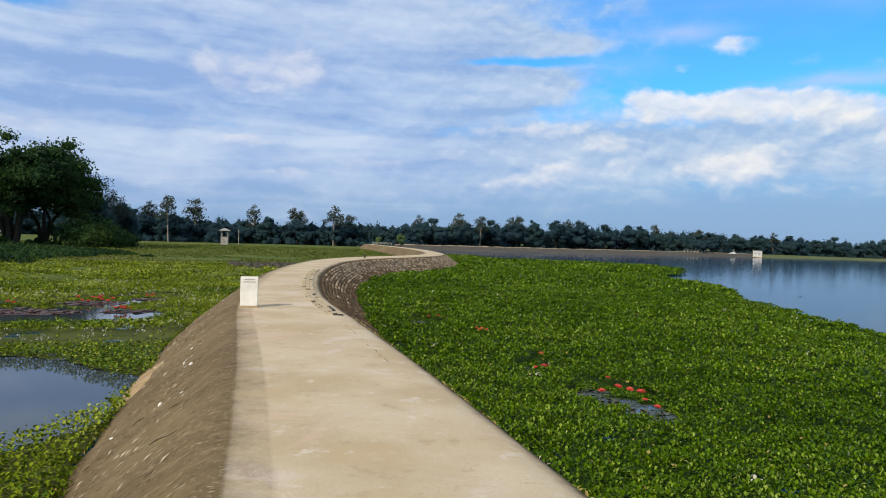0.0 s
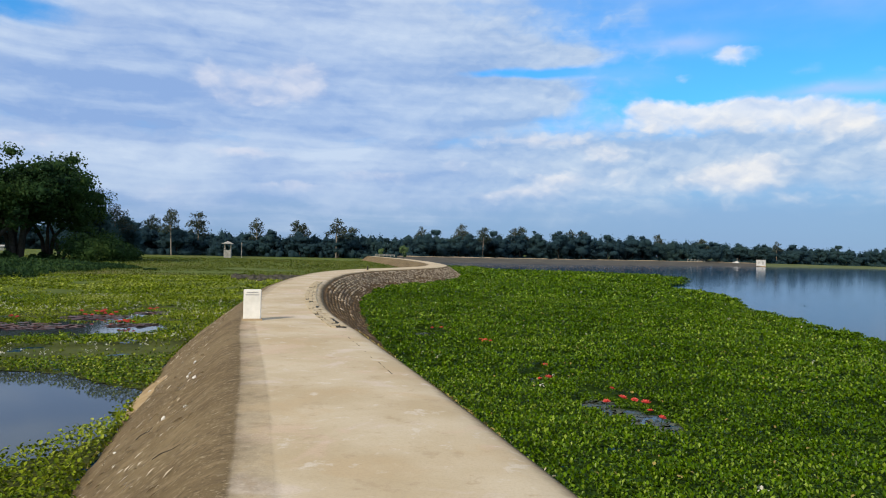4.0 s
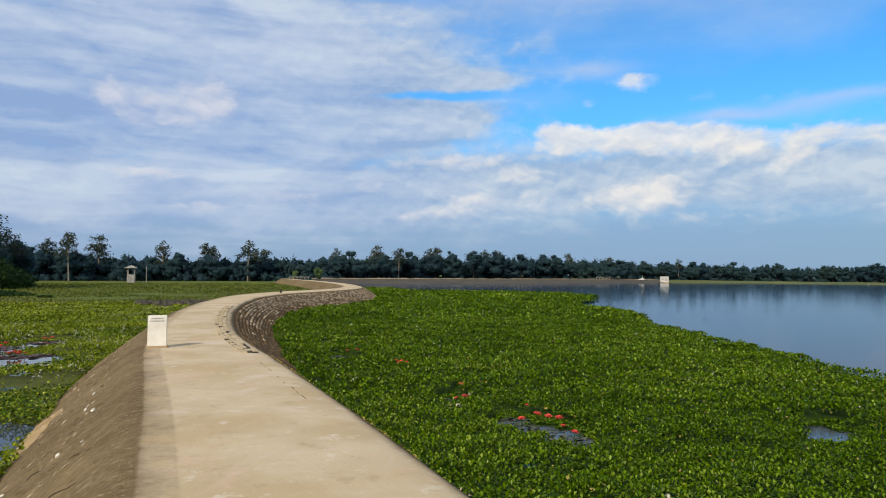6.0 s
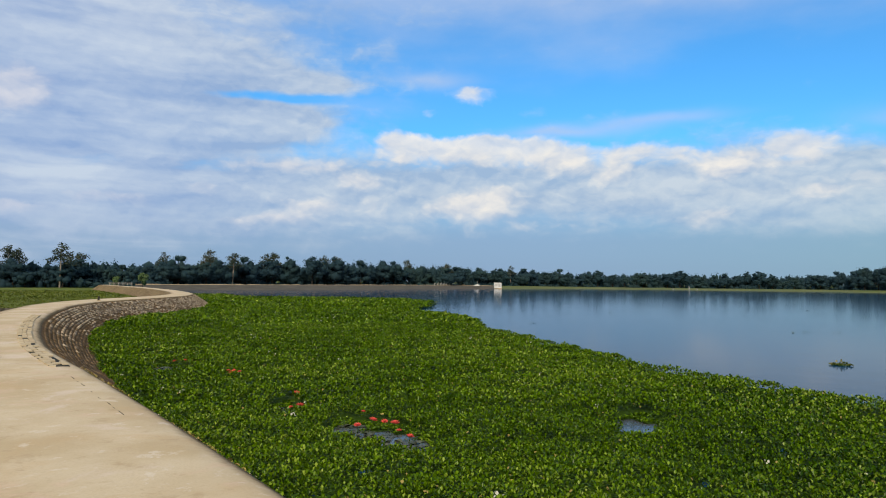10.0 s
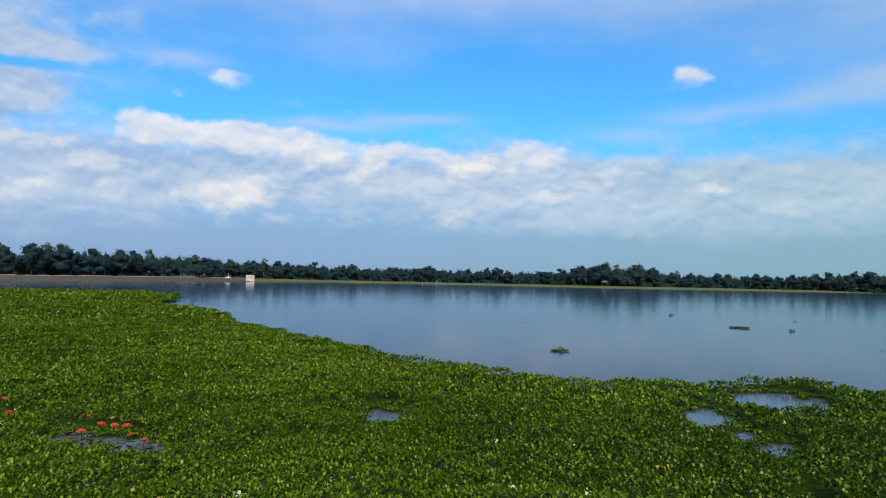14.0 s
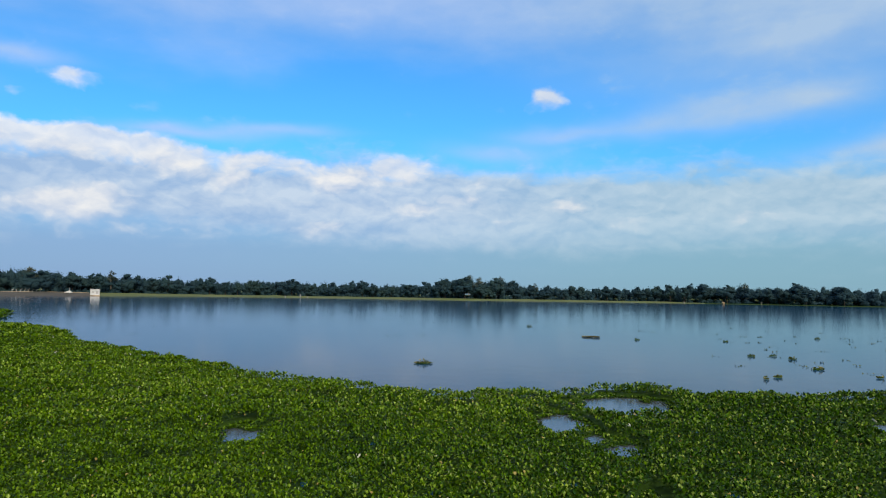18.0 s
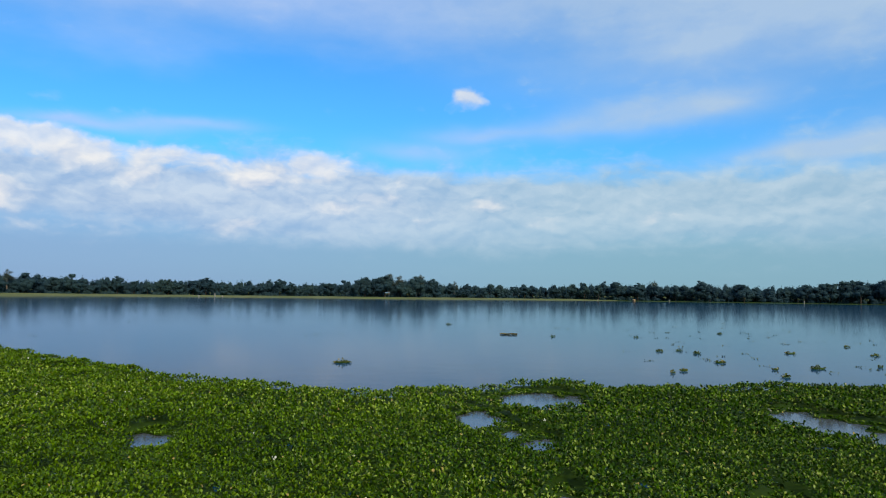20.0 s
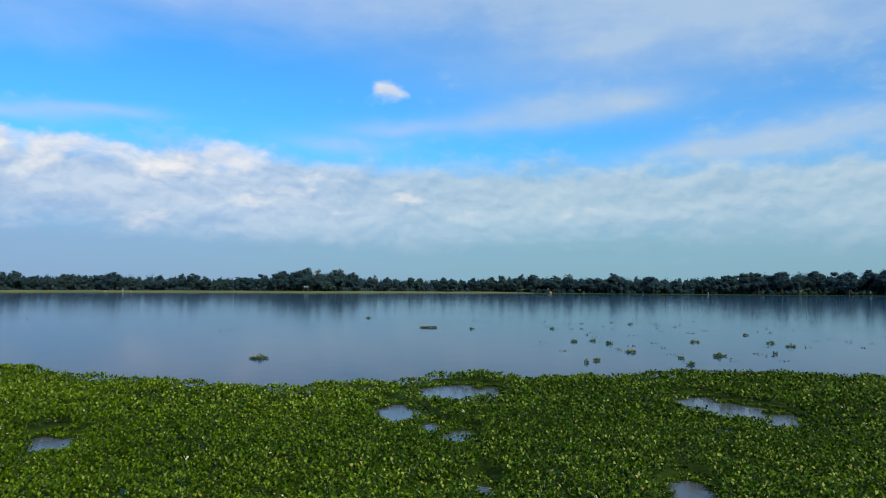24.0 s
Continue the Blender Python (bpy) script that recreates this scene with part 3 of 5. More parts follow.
MARSH_POOLS = [spot(-33.5, 30.4, 3.0, 1.6, 2.0), spot(-26.6, 29.6, 1.5, 1.4, 1.6), spot(-24.0, 29.2, 1.1, 0.8, 1.4), spot(-30.0, 29.6, 2.0, 0.9, 1.6), spot(-26.5, 33.2, 1.4, 0.9, 1.2), spot(-22.8, 34.8, 0.8, 0.6, 1.0)]


def in_pond(x, y):
    return inside(x + 0.3 * wobble(x, y, 1.2), y + 0.3 * wobble(x, y, 1.5, 3), POND) | in_spots(x, y, MARSH_POOLS)


# ---- ground, water, far shore ----
def build_ground():
    rad = np.concatenate([np.linspace(0, 60, 110), np.geomspace(62, 4500, 70)])
    ang = np.radians(np.arange(0, 360, 1.5))
    r, a = np.meshgrid(rad, ang, indexing="ij")
    x, y = r * np.sin(a), r * np.cos(a)
    az = (np.degrees(a) + 180) % 360 - 180
    off = across(x, np.clip(y, -119, 195))
    shore = np.interp(az, SHORE_AZ, SHORE_D)
    lake = (off > 0) & (r < shore + 10) & (az > -8)
    z = np.where(lake, -2.6, -1.28 + 0.06 * wobble(x, y, 0.35))
    z = np.where(~lake & (r > 180), -0.95, z)
    z = np.where(~lake & (r < 44) & (off < -2.6), -1.75, z)
    z = np.where((np.abs(off) < 1.6) & (r < 190), -1.9, z)
    co = np.stack([x, y, z], -1).reshape(-1, 3)
    n, m = r.shape
    i, j = np.meshgrid(np.arange(n - 1), np.arange(m), indexing="ij")
    quad = np.stack([i * m + j, i * m + (j + 1) % m, (i + 1) * m + (j + 1) % m, (i + 1) * m + j], -1).reshape(-1, 4)[:, ::-1]
    tagged(bulk("ground", co, quad, GROUND, smooth=True), "flat marshy grassland with brown patches", "ground", kind="structure")


def build_water():
    bm = bmesh.new()
    bmesh.ops.create_circle(bm, cap_ends=True, segments=96, radius=470, matrix=Matrix.Translation((0, 0, WATER_Z)))
    tagged(part("water", bm, WATER), "calm grey-blue lake water reflecting the clouds", "water", kind="structure")


def build_pools():
    """The still water that shows in the gaps of the floating plants, and in the marsh."""
    for name, mat, spots, label in (("pool_water", POOL_WATER, POOLS + LILY_BEDS, "still water in the gaps of the floating plants"), ("marsh_water", MARSH_WATER, MARSH_POOLS, "still dark water of the marsh pools and pond")):
        bm = bmesh.new()
        for i, (cx, cy, ra, rb, turn) in enumerate(spots):
            bmesh.ops.create_circle(bm, cap_ends=True, segments=28, radius=1.0, matrix=pose(cx, cy, WATER_Z + 0.005 + 0.0004 * i, 0, 0, turn) @ Matrix.Diagonal((ra * 1.3, rb * 1.3, 1, 1)))
        if mat is MARSH_WATER:
            bm.faces.new([bm.verts.new((-14 + (x + 14) * 1.12, 13.5 + (y - 13.5) * 1.18, WATER_Z + 0.003)) for x, y in POND])
        tagged(part(name, bm, mat), label, "water", kind="structure")


def build_shore():
    az = np.arange(-4, 180.1, 0.5)
    d0, d1, zc = (np.interp(az, SHORE_AZ, v) for v in (SHORE_D, CREST_D, CREST_Z))
    jag = np.random.default_rng(4).normal(size=len(az))
    rows = [polar(az, d0 - 3 + jag, -1.7), polar(az, d0 + 1.5 + jag, -1.3), polar(az, d0 * 0.4 + d1 * 0.6, -1.3 + (zc + 1.3) * 0.55), polar(az, d1, zc), polar(az, d1 + 0.8, zc + 0.16 + 0.05 * jag), polar(az, d1 + 4, zc), polar(az, d1 + 22, -1.1)]
    co = np.concatenate(rows)
    m = len(az)
    # the track's raised lip is coloured pale for the sun that catches it
    for name, lo, hi, mat, strips, label in (("shore_bank", az[0], 24.5, BANK_EARTH, (0, 1, 2, 5), "bare brown earth dike along the far shore"), ("shore_track", az[0], 24.5, SHOULDER, (3, 4), "pale track along the far dike's crest, its lip painted sunlit"),
                                             ("shore_meadow", 24.5, 71.5, MEADOW, (0, 1, 2, 3, 4, 5), "low green grassy far shore of the lake"),
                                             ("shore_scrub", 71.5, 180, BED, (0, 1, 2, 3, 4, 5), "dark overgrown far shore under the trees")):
        i, j = np.meshgrid(np.array(strips), np.where((az[:-1] >= lo) & (az[:-1] < hi))[0], indexing="ij")
        quad = np.stack([i * m + j, i * m + j + 1, (i + 1) * m + j + 1, (i + 1) * m + j], -1).reshape(-1, 4)[:, ::-1]
        tagged(bulk(name, co, quad, mat, smooth=True), label, "shore", kind="structure")


build_ground()
build_water()
build_pools()
build_shore()


# ---- the embankment with its path ----
def pinch(y):
    """How far the lake side of the crest draws in where the path bends."""
    y = np.asarray(y, dtype=float)
    return 0.2 * np.clip((y - 15) / 5, 0, 1) * np.clip((62 - y) / 14, 0, 1)


def spread(y):
    """How much further out the lake slope's foot lies beyond the first bend."""
    return 1.15 * np.clip((np.asarray(y, dtype=float) - 11.5) / 9, 0, 1)


def sweep(name, profile, mat, y0, y1, step, parent=None, rough=0.0):
    """A strip along the path: profile of (across, height) or (across, height, wear) from its left to its right."""
    yy = np.arange(y0, y1 + step, step)
    xx, ss = np.interp(yy, LINE_Y, LINE_X), np.interp(yy, LINE_Y, LINE_S)
    nx, ny = 1 / np.sqrt(1 + ss ** 2), -ss / np.sqrt(1 + ss ** 2)
    draw = pinch(yy)
    wide = spread(yy)
    outs = [o - draw * (o > 0.3) + wide * (o > 0.3) * max(0.0, -h - 0.10) / 2.2 for o, h, *_ in profile]
    co = np.stack([np.stack([xx + nx * out, yy + ny * out, np.full(len(yy), row[1])], -1) for out, row in zip(outs, profile)], 1)
    if rough:
        deep = rough * np.clip((-co[:, :, 2] - 0.12) / 0.4, 0, 1)
        co[:, :, 2] += deep * wobble(co[:, :, 0], co[:, :, 1], 2.3)
        co[:, :, 0] += deep * wobble(co[:, :, 0], co[:, :, 1], 3.1, 4)
    p = len(profile)
    i, j = np.meshgrid(np.arange(len(yy) - 1), np.arange(p - 1), indexing="ij")
    quad = np.stack([i * p + j, i * p + j + 1, (i + 1) * p + j + 1, (i + 1) * p + j], -1).reshape(-1, 4)
    ob = bulk(name, co.reshape(-1, 3), quad, mat, parent, smooth=True)
    if len(profile[0]) > 2:
        wear = ob.data.attributes.new("worn", "FLOAT", "POINT")
        wear.data.foreach_set("value", np.tile(np.array([w for _, _, w in profile], dtype=np.float32), len(yy)))
    return ob


path_top = tagged(sweep("path", [(-HALF, 0.0, 0.58), (-HALF + 0.05, 0.002, 0.52), (-HALF + 0.18, 0.005, 0.46), (-HALF + 0.29, 0.006, 0.44), (-HALF + 0.36, 0.007, 0.22), (-HALF + 0.62, 0.009, 0.0), (0, 0.012, 0.0), (HALF - 0.62, 0.006, 0.0), (HALF - 0.36, 0.0, 0.12), (HALF - 0.18, -0.012, 0.3),
                                 (HALF - 0.07, -0.04, 0.5), (HALF + 0.0, -0.072, 0.7), (HALF + 0.07, -0.115, 0.95), (HALF + 0.06, -0.2, 1.0)], DIKE, -60, 196, 0.5),
                  "pale tan concrete walkway winding along the top of the dike", "path", kind="structure")
left_bank = tagged(sweep("embankment_left", [(-HALF - 2.35, -1.75, 1.1), (-HALF - 1.9, -1.36, 1.1), (-HALF - 1.55, -1.06, 1.05), (-HALF - 1.2, -0.78, 1.0), (-HALF - 0.85, -0.50, 1.0), (-HALF - 0.55, -0.27, 0.98), (-HALF - 0.32, -0.095, 0.96),
                                             (-HALF - 0.14, -0.022, 0.94), (-HALF - 0.05, -0.006, 0.84), (-HALF, 0.0, 0.58)], DIKE, -60, 196, 0.5, rough=0.05),
                   "stained brown plastered dike slope facing the marsh", "embankment", kind="structure")
right_bank = tagged(sweep("embankment_right", [(HALF + 0.0, -0.09), (HALF + 0.07, -0.127), (HALF + 0.17, -0.22), (HALF + 1.15, -1.2248), (HALF + 2.2, -2.3)], MORTAR, -60, 196, 0.4, rough=0.03),
                    "steep dark brick-pitched dike slope facing the lake", "embankment", kind="structure")


def sandy_scar():
    """A lump of bare sand at the slope's foot, washed out from under the plaster."""
    bm = bmesh.new()
    bmesh.ops.create_icosphere(bm, subdivisions=4, radius=1.0)
    for v in bm.verts:
        k = 1 + 0.16 * noise.noise(v.co * 1.7) + 0.07 * noise.noise(v.co * 5.0)
        v.co = Vector((v.co.x * 0.52 * k, v.co.y * 2.0 * k, v.co.z * 0.13 * k))
    ob = part("sandy_scar", bm, SAND, left_bank, "pale sandy lump where the plaster has washed off", smooth=True)
    ob.matrix_basis = pose(-5.85, 14.1, -1.30, 0, -36, 15)


sandy_scar()


# ---- floating plants ----
def plant_bed(name, keep, x0, x1, y0, y1, step, z, label, mat=None):
    gx, gy = np.meshgrid(np.arange(x0, x1, step), np.arange(y0, y1, step), indexing="ij")
    mask = keep(gx + step / 2, gy + step / 2)
    ix, iy = np.where(mask[:-1, :-1])
    m = gx.shape[1]
    zz = z + (0.05 * wobble(gx, gy, 2.1) + 0.03 * wobble(gx, gy, 6.3)) * (0.25 if mat else 1.0)
    zz = np.where(in_spots(gx, gy, WET), WATER_Z + 0.015, zz)
    quad = np.stack([ix * m + iy, (ix + 1) * m + iy, (ix + 1) * m + iy + 1, ix * m + iy + 1], -1)
    used, inv = np.unique(quad, return_inverse=True)
    co = np.stack([gx, gy, zz], -1).reshape(-1, 3)[used]
    tagged(bulk(name, co, inv.reshape(-1, 4), mat or BED, smooth=True), label, "water plants", kind="stuff")


def strew(rng, x0, x1, y0, y1, density, keep):
    n = int((x1 - x0) * (y1 - y0) * density)
    x, y = rng.uniform(x0, x1, n), rng.uniform(y0, y1, n)
    ok = keep(x, y)
    return x[ok], y[ok]


def in_view(x, y, lo, hi):
    az = np.degrees(np.arctan2(x, y))
    return (az > lo) & (az < hi)


def ring(r0, r1, keep):
    def test(x, y):
        r = np.hypot(x, y)
        ok = (r >= r0) & (r < r1) & in_view(x, y, -14, 102)
        ok[ok] = keep(x[ok], y[ok])
        return ok
    return test


def build_mat():
    rng = np.random.default_rng(11)
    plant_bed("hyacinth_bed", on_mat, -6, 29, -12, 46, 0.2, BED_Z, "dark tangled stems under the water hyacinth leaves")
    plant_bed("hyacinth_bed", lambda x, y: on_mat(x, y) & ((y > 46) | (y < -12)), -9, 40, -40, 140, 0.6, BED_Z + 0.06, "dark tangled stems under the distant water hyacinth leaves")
    for r0, r1, density, size, high in ((3, 9, 900, 0.049, 0.14), (9, 17, 700, 0.058, 0.14), (17, 28, 360, 0.080, 0.14), (28, 48, 215, 0.104, 0.12), (48, 80, 50, 0.20, 0.12), (80, 142, 14, 0.38, 0.12)):
        lim = min(r1, 40)
        if r0 < 20:
            bx, by = strew(rng, 0, 26, -28, 4, 110, lambda x, y: (np.hypot(x, y) > r0) & (np.hypot(x, y) < r1 + 4) & in_view(x, y, 102, 180) & on_mat(x, y))
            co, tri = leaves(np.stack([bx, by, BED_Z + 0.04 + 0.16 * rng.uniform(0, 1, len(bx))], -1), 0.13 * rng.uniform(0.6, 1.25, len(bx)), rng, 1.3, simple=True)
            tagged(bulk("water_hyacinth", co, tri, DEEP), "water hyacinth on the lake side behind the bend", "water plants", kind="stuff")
        # the plants are rosettes: six leaves each, the inner ones steep, the outer ones spread
        px, py = strew(rng, -10, lim, -6, r1, density / 6.0, ring(r0, r1, on_mat))
        hump = 0.07 * wobble(px, py, 1.3) + 0.05 * wobble(px, py, 3.7, 2) + 0.04 * rng.uniform(-1, 1, len(px))
        vigour = rng.uniform(0.75, 1.25, len(px))
        phi = np.repeat(rng.uniform(0, 2 * np.pi, len(px)), 6) + np.tile(np.arange(6) * 2.4, len(px)) + rng.uniform(-0.3, 0.3, 6 * len(px))
        out = np.tile((0.15, 0.35, 0.55, 0.75, 0.9, 1.0), len(px)) * rng.uniform(0.7, 1.2, 6 * len(px))
        far = out * np.repeat(vigour, 6) * size * 2.0
        x, y = np.repeat(px, 6) + far * np.cos(phi), np.repeat(py, 6) + far * np.sin(phi)
        tall = high * (1.05 - 0.75 * out) * np.repeat(vigour, 6)
        z = np.where(in_spots(x, y, WET), WATER_Z + 0.025 + np.clip(tall, 0, 1) * 0.15, BED_Z + 0.05 + tall + np.repeat(hump, 6))
        lean = np.clip(1.25 - 0.95 * out + rng.normal(size=len(x)) * 0.25, 0.0, 1.5)
        # larger and darker plants take over to one side, by azimuth
        big_dark = np.repeat(rng.uniform(0, 1, len(px)), 6) < np.clip((np.degrees(np.arctan2(x, y)) - 38) / 30 + 0.25 * wobble(x, y, 0.7, 4), 0, 1) * (r1 < 50)
        for which, mat, grow, label in ((~big_dark, HYACINTH, 1.12, "dense floating mat of glossy green water hyacinth"), (big_dark, DEEP, 1.18, "larger dark green water hyacinth towards one side")):
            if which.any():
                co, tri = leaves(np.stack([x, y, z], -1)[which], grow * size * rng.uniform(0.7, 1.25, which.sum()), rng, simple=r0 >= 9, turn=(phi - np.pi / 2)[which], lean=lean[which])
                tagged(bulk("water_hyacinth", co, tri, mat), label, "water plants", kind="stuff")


def on_marsh(x, y):
    return (across(x, y) < -HALF - 1.85 - 0.2 * wobble(x, y, 1.1)) & ~in_pond(x, y)


def build_marsh():
    rng = np.random.default_rng(12)

    def inland(x, y):
        """Marsh that lies back from the pond, so that leaves hang over its rim."""
        ok = on_marsh(x, y)
        for dx, dy in ((0.3, 0), (-0.3, 0), (0, 0.3), (0, -0.3)):
            ok &= ~in_pond(x + dx, y + dy)
        return ok

    plant_bed("marsh_bed", inland, -30, 2, 2, 36, 0.15, WATER_Z + 0.012, "dark wet stems and algae under the marsh plants", MARSH_BED)
    plant_bed("marsh_bed", lambda x, y: on_marsh(x, y) & ((y < 2) | (y > 36) | (x < -30)), -60, 14, -40, 72, 0.6, WATER_Z + 0.02, "dark wet stems and algae in the rest of the marsh", MARSH_BED)
    x, y = strew(rng, -26, 6, -26, 8, 70, lambda x, y: in_view(x, y, -180, -40) & on_marsh(x, y))
    co, tri = leaves(np.stack([x, y, -1.37 + 0.2 * rng.uniform(0.1, 1, len(x))], -1), 0.13 * rng.uniform(0.6, 1.25, len(x)), rng, 1.1, simple=True)
    tagged(bulk("marsh_plants", co, tri, MARSH), "yellowish green marsh plants beside the dike", "water plants", kind="stuff")
    for r0, r1, density, size in ((6, 22, 420, 0.064), (22, 45, 190, 0.092), (45, 74, 42, 0.17)):
        def keep(x, y):
            r = np.hypot(x, y)
            ok = (r >= r0) & (r < r1) & in_view(x, y, -40, -5) & on_marsh(x, y)
            ok &= ~((np.abs(r - 22.3 + 0.7 * wobble(x, y, 0.6, 1)) < 1.5) & in_view(x, y, -40, -18)) | (rng.uniform(0, 1, len(x)) < 0.06)
            bare = wobble(x, y, 0.55, 7) + 0.5 * wobble(x, y, 1.7, 1)
            return ok & (bare > (-0.75 if r0 > 40 else -9))
        x, y = strew(rng, -50, 0, 2, r1, density, keep)
        wet = in_spots(x, y, [(px, py, a + 0.8, b + 1.8, turn) for px, py, a, b, turn in MARSH_POOLS])
        z = np.where(wet, -1.41, -1.37) + np.where(wet, 0.04, 0.21) * rng.uniform(0.1, 1, len(x))
        # greener floating leaves grow in patches among the yellowish ones
        green = rng.uniform(0, 1, len(x)) < np.clip(0.10 + 0.5 * wobble(x, y, 0.42, 6) + (0.12 if r0 < 10 else 0.0), 0.05, 0.9) * (r0 < 40)
        for which, mat, label in ((~green, MARSH, "yellowish green marsh plants floating in shallow water"), (green, HYACINTH, "darker green leaves in patches among the marsh plants")):
            if which.any():
                co, tri = leaves(np.stack([x, y, z], -1)[which], size * rng.uniform(0.5, 1.25, which.sum()), rng, 1.1, simple=r0 > 20)
                tagged(bulk("marsh_plants", co, tri, mat), label, "water plants", kind="stuff")


def build_field():
    """Rough grass on the far part of the marsh side, thinner where the ground is bare."""
    rng = np.random.default_rng(13)
    for r0, r1, density, size in ((72, 120, 7, 0.20), (120, 215, 2.2, 0.34)):
        def keep(x, y):
            r = np.hypot(x, y)
            return (r >= r0) & (r < r1) & in_view(x, y, -40, 2) & (across(x, y) < -HALF - 2.2) & (wobble(x, y, 0.09, 2) + 0.5 * wobble(x, y, 0.31, 5) > -0.95)
        x, y = strew(rng, -140, 0, 40, r1, density, keep)
        z = -1.26 + 0.1 * rng.uniform(0, 1, len(x))
        co, tri = leaves(np.stack([x, y, z], -1), size * rng.uniform(0.6, 1.4, len(x)), rng, 1.4, 0.6, simple=True)
        tagged(bulk("field_grass", co, tri, GRASS), "rough yellowish green grass of the wet field", "grass", kind="stuff")


build_mat()
build_marsh()
build_field()


# ---- trees ----
def spray(lobes, count, size, rng, shell=(0.72, 1.06), ruffle=0.4):
    """Leaf sprays over the shells of a crown's lobes, turned outwards: each lobe is a middle and three radii."""
    co, out = [], []
    share = np.array([max(r) ** 2 for _, r in lobes])
    for (c, r), n in zip(lobes, (share / share.sum() * count).astype(int)):
        d = rng.normal(size=(n, 3))
        d /= np.linalg.norm(d, axis=1)[:, None]
        co.append(np.array(c) + d * np.array(r) * rng.uniform(*shell, (n, 1)))
        out.append(d)
    co, out = np.concatenate(co), np.concatenate(out)
    n = len(co)
    face = out + rng.normal(size=(n, 3)) * ruffle
    face /= np.linalg.norm(face, axis=1)[:, None]
    a = np.cross(face, rng.normal(size=(n, 3)))
    a /= np.linalg.norm(a, axis=1)[:, None]
    b = np.cross(face, a)
    s = (size * rng.uniform(0.6, 1.3, n))[:, None]
    k = rng.uniform(0.34, 0.68, (n, 4, 1))
    turns = np.arange(4) * np.pi / 2
    verts = np.stack([co + s * k[:, i] * (a * math.cos(t) + b * math.sin(t)) for i, t in enumerate(turns)], 1).reshape(-1, 3)
    return verts, (np.arange(n) * 4)[:, None] + np.arange(4)


def ball(bands=5, around=8):
    """A rough unit ball for the dense inside of a crown."""
    lat = np.linspace(0, np.pi, bands)
    lon = np.arange(around) * 2 * np.pi / around
    co = np.array([(math.sin(u) * math.cos(v), math.sin(u) * math.sin(v), math.cos(u)) for u in lat for v in lon])
    i, j = np.meshgrid(np.arange(bands - 1), np.arange(around), indexing="ij")
    quad = np.stack([i * around + j, (i + 1) * around + j, (i + 1) * around + (j + 1) % around, i * around + (j + 1) % around], -1).reshape(-1, 4)
    return co, quad


def broken(lobes, n, rng):
    """Each lobe as a handful of smaller, uneven clumps that reach out of it by chance."""
    out = []
    for c, r in lobes:
        c, r = np.array(c), np.array(r)
        for _ in range(n):
            d = rng.normal(size=3)
            d /= np.linalg.norm(d)
            k = rng.uniform(0.38, 0.72)
            out.append((tuple(c + d * r * (1.0 - k) * rng.uniform(0.7, 1.15)), tuple(r * k * rng.uniform(0.8, 1.25, 3))))
    return out


def dense_crown(lobes, count, size, rng, inner=0.6, clump=(5, 8), **ways):
    """Leaf sprays round dark, uneven insides, so that the crown is closed but ragged."""
    v, q = spray(lobes, count, size, rng, **ways)
    co, quad = ball(*clump)
    vs, qs, n = [v], [q], len(v)
    for c, r in lobes:
        vs.append(np.array(c) + co * np.array(r) * inner * rng.uniform(0.7, 1.15, (len(co), 1)))
        qs.append(quad + n)
        n += len(co)
    return np.concatenate(vs), np.concatenate(qs)


